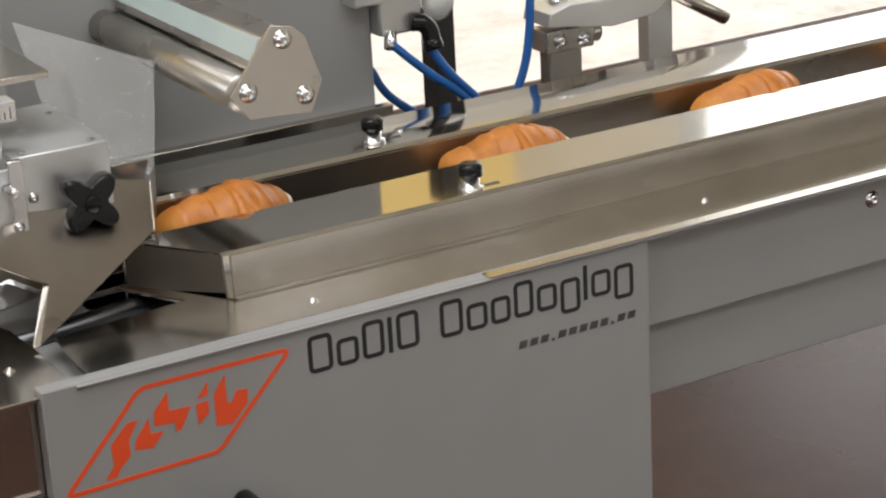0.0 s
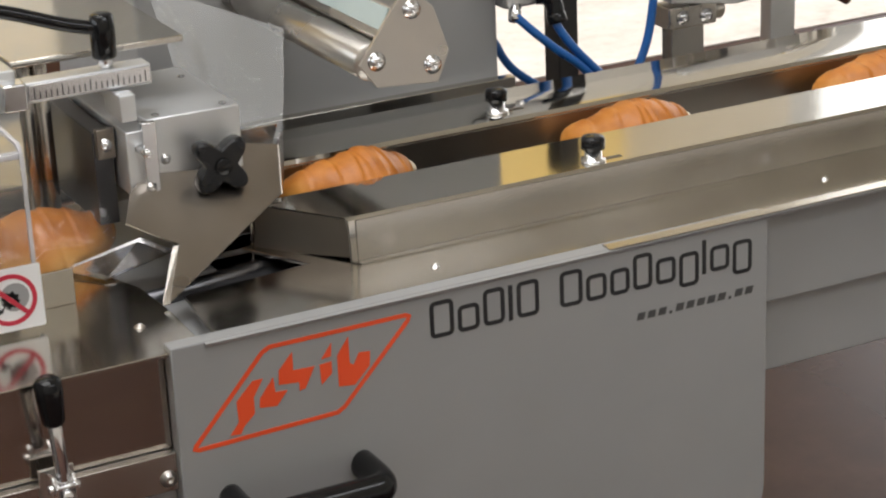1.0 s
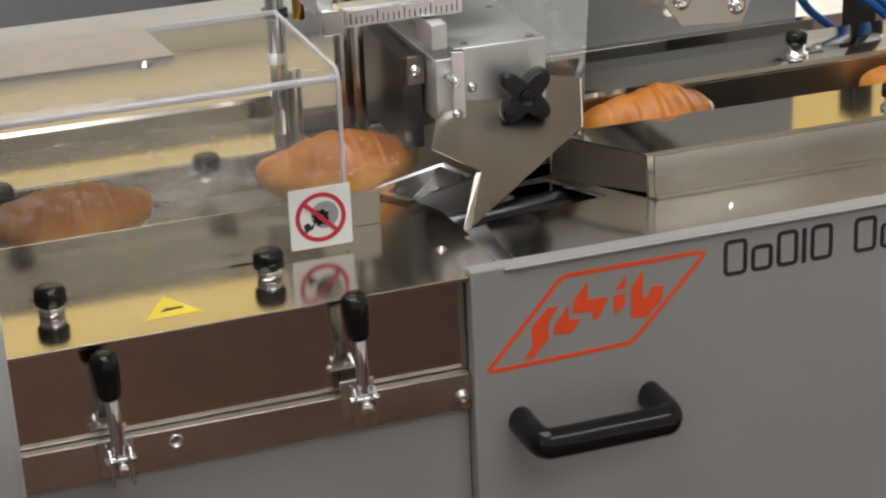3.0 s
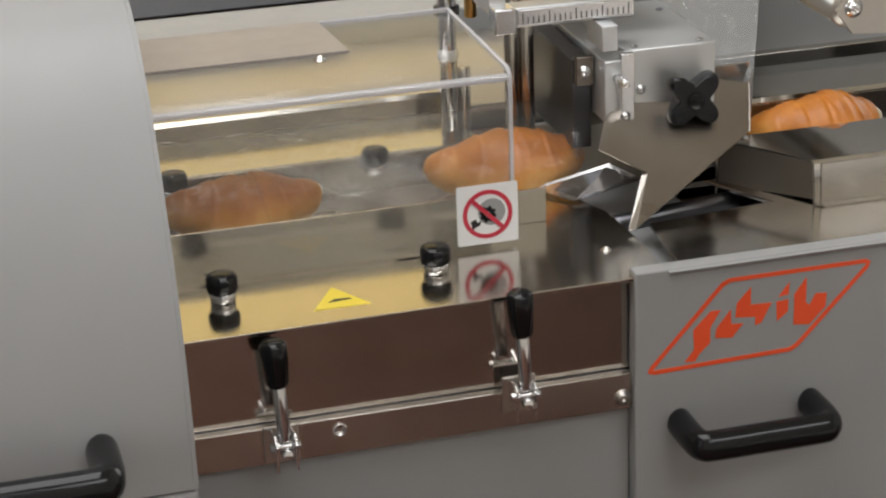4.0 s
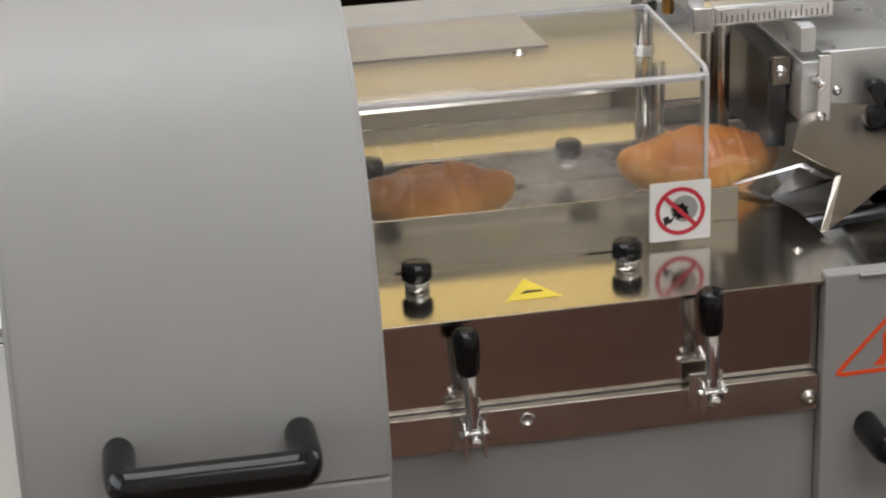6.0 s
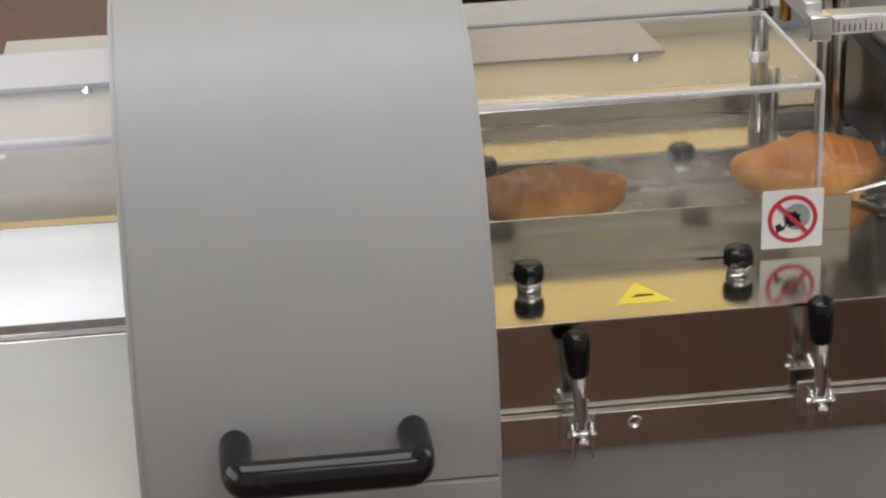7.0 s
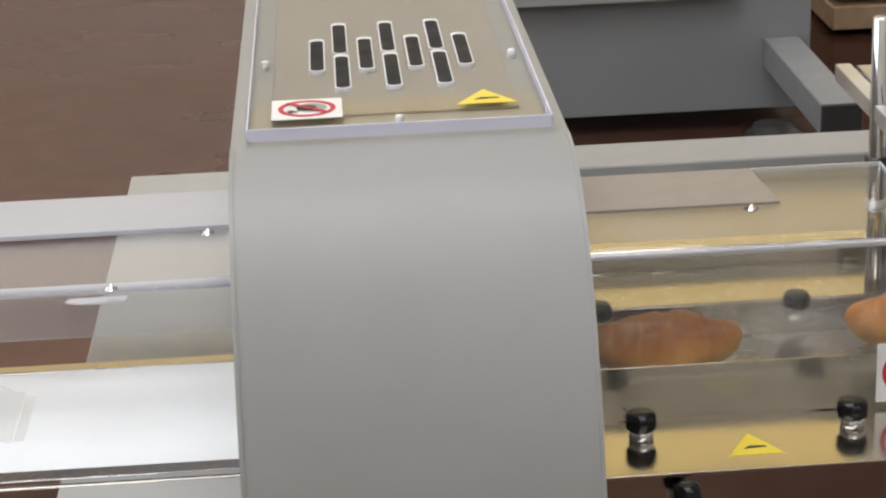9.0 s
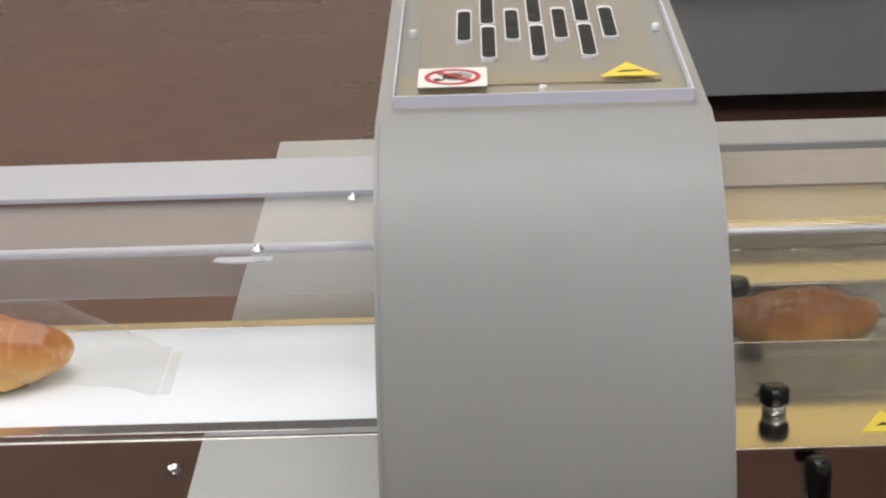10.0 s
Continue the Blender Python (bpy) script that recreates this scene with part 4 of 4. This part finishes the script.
gcase = part("gauge_case", lathe([(0, 0.024), (0.002, 0.0265), (0.018, 0.0265), (0.020, 0.024)], (0.775, 0.712, 0.990), (0.755, -0.2, 1.10), 32), CHROME, valve, "round pressure gauge with a steel rim")
part("dial", lathe([(0, 0.0225), (0.0008, 0.0225)], (0.7746, 0.6915, 0.9927), (0.755, -0.2, 1.10), 32), WHITE, gcase, "white gauge dial")
part("wall_bracket", box(0.6405, 0.66, 0.62, 0.66, 1.0, 1.03, 0.002), ALU, valve)


def hose(path):
    h = thing("air_hose", path[0], "blue plastic air hose looping behind the infeed", "hose", "air hoses")
    part("tube", tube(path, 0.0055), BLUE, h)


hose([(0.700, 0.590, 0.974), (0.706, 0.580, 0.955), (0.722, 0.572, 0.930), (0.748, 0.570, 0.902), (0.775, 0.570, 0.875)])
hose([(0.650, 0.590, 0.978), (0.672, 0.580, 0.955), (0.700, 0.574, 0.930), (0.728, 0.570, 0.908), (0.755, 0.570, 0.880)])
hose([(0.646, 0.720, 0.955), (0.658, 0.670, 0.930), (0.669, 0.660, 0.905), (0.684, 0.655, 0.886), (0.715, 0.650, 0.862)])
hose([(0.842, 0.570, 1.060), (0.839, 0.570, 1.005), (0.837, 0.570, 0.970), (0.829, 0.570, 0.927), (0.815, 0.570, 0.893), (0.80, 0.570, 0.870)])
arm = thing("sensor_bracket", (0.95, 0.58, 0.7), "aluminium arm with bolts and a round handle on steel posts", "bracket")
part("arm_plate", prism([(0.865, 0.965), (0.965, 0.950), (1.03, 0.955), (1.05, 0.968), (1.02, 0.985), (0.90, 0.990), (0.868, 0.982)], "y", 0.57, 0.63, 0.002), ALU, arm)
part("under_clamp", box(0.872, 0.945, 0.585, 0.625, 0.925, 0.955, 0.003), STEEL_DULL, arm)
part("mount_plate", box(0.86, 1.12, 0.462, 0.66, 0.800, 0.811, 0.002), STEEL_DULL, arm)
part("handle_rod", rod((1.06, 0.61, 0.985), (1.168, 0.60, 0.922), 0.010), STEEL, arm)
part("post", box(0.885, 0.935, 0.60, 0.625, 0.812, 0.93, 0.002), STEEL_V, arm)
part("post", box(1.055, 1.095, 0.62, 0.645, 0.812, 0.96, 0.002), ALU, arm)
dome_screw("bolt", (0.892, 0.585, 0.940), (0, -1, 0), 0.007, arm)
dome_screw("bolt", (0.928, 0.585, 0.938), (0, -1, 0), 0.007, arm)
part("clamp_sleeve", rod((0.935, 0.605, 0.942), (0.962, 0.605, 0.939), 0.014), STEEL_DULL, arm)
dome_screw("bolt", (0.90, 0.60, 0.99), (0, 0, 1), 0.010, arm)
dome_screw("bolt", (0.935, 0.60, 0.987), (0, 0, 1), 0.010, arm)

# ---------------------------------------------------------------- croissants
def croissant(at, length, yaw, seed, label, tip=True, roll=0):
    """A rolled pastry: overlapping coils that thin towards both ends, flat below, bowed a little."""
    rnd = random.Random(seed)
    ob = thing("croissant", at, label, "croissant", "croissants on the line")
    bm, rings, seg, cuts = bmesh.new(), [], 30, 84
    ph, lean, fat = rnd.random(), rnd.uniform(-0.12, 0.12), rnd.uniform(0.96, 1.06)
    for i in range(cuts + 1):
        t = -1 + 2 * i / cuts
        u = t - lean
        body = 0.040 * fat * max(0.0, 1 - abs(t) ** 7) ** 0.5 * (0.50 + 0.50 * math.exp(-(u / 0.66) ** 2))
        r0 = max(0.0035, body)
        ring = []
        for k in range(seg):
            a = k * math.tau / seg
            turn = 0.10 * math.sin(a) * (1 if t > 0 else -1)
            step = ((abs(t + turn) ** 0.85) * 3.4 + ph * 0.6) % 1.0
            coil = 1.0 + 0.085 * (0.45 - step) * (1 - 0.4 * abs(t))
            wob = 1 + 0.07 * noise.noise(Vector((t * 2.5 + seed, math.cos(a), math.sin(a) + seed))) + 0.025 * noise.noise(Vector((t * 14 + seed, 4 * math.cos(a), 4 * math.sin(a))))
            r = r0 * coil * wob
            zz = r * math.sin(a)
            zz = zz * 1.0 if zz > 0 else max(zz * 0.8, -0.026 + 0.006 * abs(t))
            ring.append(bm.verts.new((length / 2 * t, 0.026 * t * t - 0.008 + 1.06 * r * math.cos(a), 0.030 + 0.004 * noise.noise(Vector((t * 2 + seed, 0, 0))) + zz)))
        rings.append(ring)
    for u, w in zip(rings, rings[1:]):
        for k in range(seg):
            bm.faces.new((u[k], u[(k + 1) % seg], w[(k + 1) % seg], w[k]))
    bm.faces.new(rings[0][::-1])
    bm.faces.new(rings[-1])
    smooth(bm, 75)
    place(bm, Matrix.Translation(at) @ pose(0, 0, 0, roll, 0, yaw))
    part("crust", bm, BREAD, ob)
    if not tip:
        return ob
    end = lathe([(0, 0.004), (0.003, 0.009), (0.009, 0.0105), (0.013, 0.007), (0.014, 0.003)], (length / 2 - 0.009, 0.016, 0.030), (length, 0.020, 0.030), 14)
    part("pale_end", place(end, Matrix.Translation(at) @ pose(0, 0, 0, roll, 0, yaw)), CRUMB, ob, "pale unbaked end")
    return ob


for k, cx in enumerate((0.270, 0.610, 0.945, 1.285, 1.62)):
    croissant((cx, 0.257, 0.889 if k else 0.893), 0.156, 4 * (-1) ** k, 11 + k, "golden-brown croissant lying in the stainless trough")
croissant((-0.338, 0.285, 0.876), 0.168, 3, 41, "golden-brown croissant inside the clear film tube", False)
croissant((-0.060, 0.290, 0.884), 0.172, -2, 44, "golden-brown croissant entering the clear film tube", False)
croissant((-1.158, 0.20, 0.899), 0.150, -8, 61, "wrapped golden-brown croissant on the white belt", False)


# ---------------------------------------------------------------- film
def film_tube(x0, x1, y, z, half, height, seed, cuts=60, seg=18, flat_ends=False):
    bm, rings = bmesh.new(), []
    for i in range(cuts + 1):
        u = i / cuts
        px = x0 + (x1 - x0) * u
        full = 1.0
        if flat_ends:
            full = max(0.06, min(1.0, 2.6 * min(u, 1 - u)) ** 0.9)
        ring = []
        for k in range(seg):
            a = k * math.tau / seg
            wob = 1 + 0.10 * noise.noise(Vector((px * 16 + seed, 2 * math.cos(a), 2 * math.sin(a) + seed))) + 0.05 * noise.noise(Vector((px * 60, 5 * math.cos(a) + seed, 5 * math.sin(a))))
            ring.append(bm.verts.new((px, y + half * wob * math.cos(a), z + height * full * (0.5 + 0.5 * wob * math.sin(a)))))
        rings.append(ring)
    for p, q in zip(rings, rings[1:]):
        for k in range(seg):
            bm.faces.new((p[k], p[(k + 1) % seg], q[(k + 1) % seg], q[k]))
    return smooth(bm, 80)


web = thing("film_web", (0.1, 0.3, 0.9), "clear wrapping film drawn from the roller through the former", "plastic film")
fo = part("film_tube", film_tube(-0.47, 0.0, 0.298, 0.872, 0.084, 0.100, 5), FILM, web)
fo.visible_shadow = False
bm, rings = bmesh.new(), []
for i in range(21):
    u = i / 20
    ring = []
    for k in range(15):
        w = k / 14
        hi = Vector((0.2755, 0.430, 1.056)).lerp(Vector((0.185, 0.610, 1.080)), w)
        lo = Vector((0.182, 0.233, 0.955)).lerp(Vector((0.145, 0.395, 1.000)), w)
        p = hi.lerp(lo, u)
        p += Vector((-0.5, -0.6, 0.3)) * (0.020 * noise.noise(Vector((u * 1.2, w * 12, 1.0))) * (1 - abs(2 * u - 1)) + 0.014 * math.sin(u * math.pi) * math.sin(w * math.pi))
        ring.append(bm.verts.new(p))
    rings.append(ring)
for p, q in zip(rings, rings[1:]):
    for k in range(14):
        bm.faces.new((p[k], p[k + 1], q[k + 1], q[k]))
fo = part("film_sheet", smooth(bm, 80), FILM_WEB, web)
fo.visible_shadow = False
for cx, seed in ((-1.135, 81),):
    bag = thing("film_wrapper", (cx, 0.2, 0.9), "clear crimped film bag round a croissant on the belt", "plastic bag", "film bags on the belt")
    for ex in (cx - 0.146, cx + 0.151):
        seal = part("end_seal", box(ex - 0.005, ex + 0.005, 0.152, 0.258, 0.9020, 0.9026, 0), FILM, bag, "flat crimped film seal")
        seal.visible_shadow = False
    fo = part("bag", film_tube(cx - 0.14, cx + 0.145, 0.205, 0.9015, 0.060, 0.078, seed, 50, 18, True), FILM, bag)
    fo.visible_shadow = False

# ---------------------------------------------------------------- machine behind
back = thing("background_machine", (0.0, 4.4, 0), "large grey painted machine standing behind", "machine")
part("body", box(-0.45, 0.69, 4.0, 4.9, 0.06, 1.5, 0.005), GREY_DARK, back)
part("door_ledge", box(-0.45, 0.47, 3.94, 3.999, 0.40, 0.46, 0.004), GREY, back)
stub = part("side_beam", box(0.555, 0.655, 3.30, 3.998, 0.185, 0.268, 0.004), GREY_DARK, back)
part("end_cap", box(0.553, 0.657, 3.285, 3.299, 0.183, 0.27, 0.004), RUBBER, stub, "black plastic end cap")
part("foot", lathe([(0, 0.080), (0.030, 0.080), (0.045, 0.060), (0.058, 0.055)], (0.555, 3.85, 0.0), (0.555, 3.85, 1)), RUBBER, back)
pal = thing("pallet_stack", (1.5, 5.2, 0), "raw wooden pallet planks stacked on the floor", "pallet")
for k in range(6):
    part("plank", box(1.0, 2.2, 5.0, 5.8, 0.02 + 0.12 * k, 0.10 + 0.12 * k, 0.006), PALLET, pal)
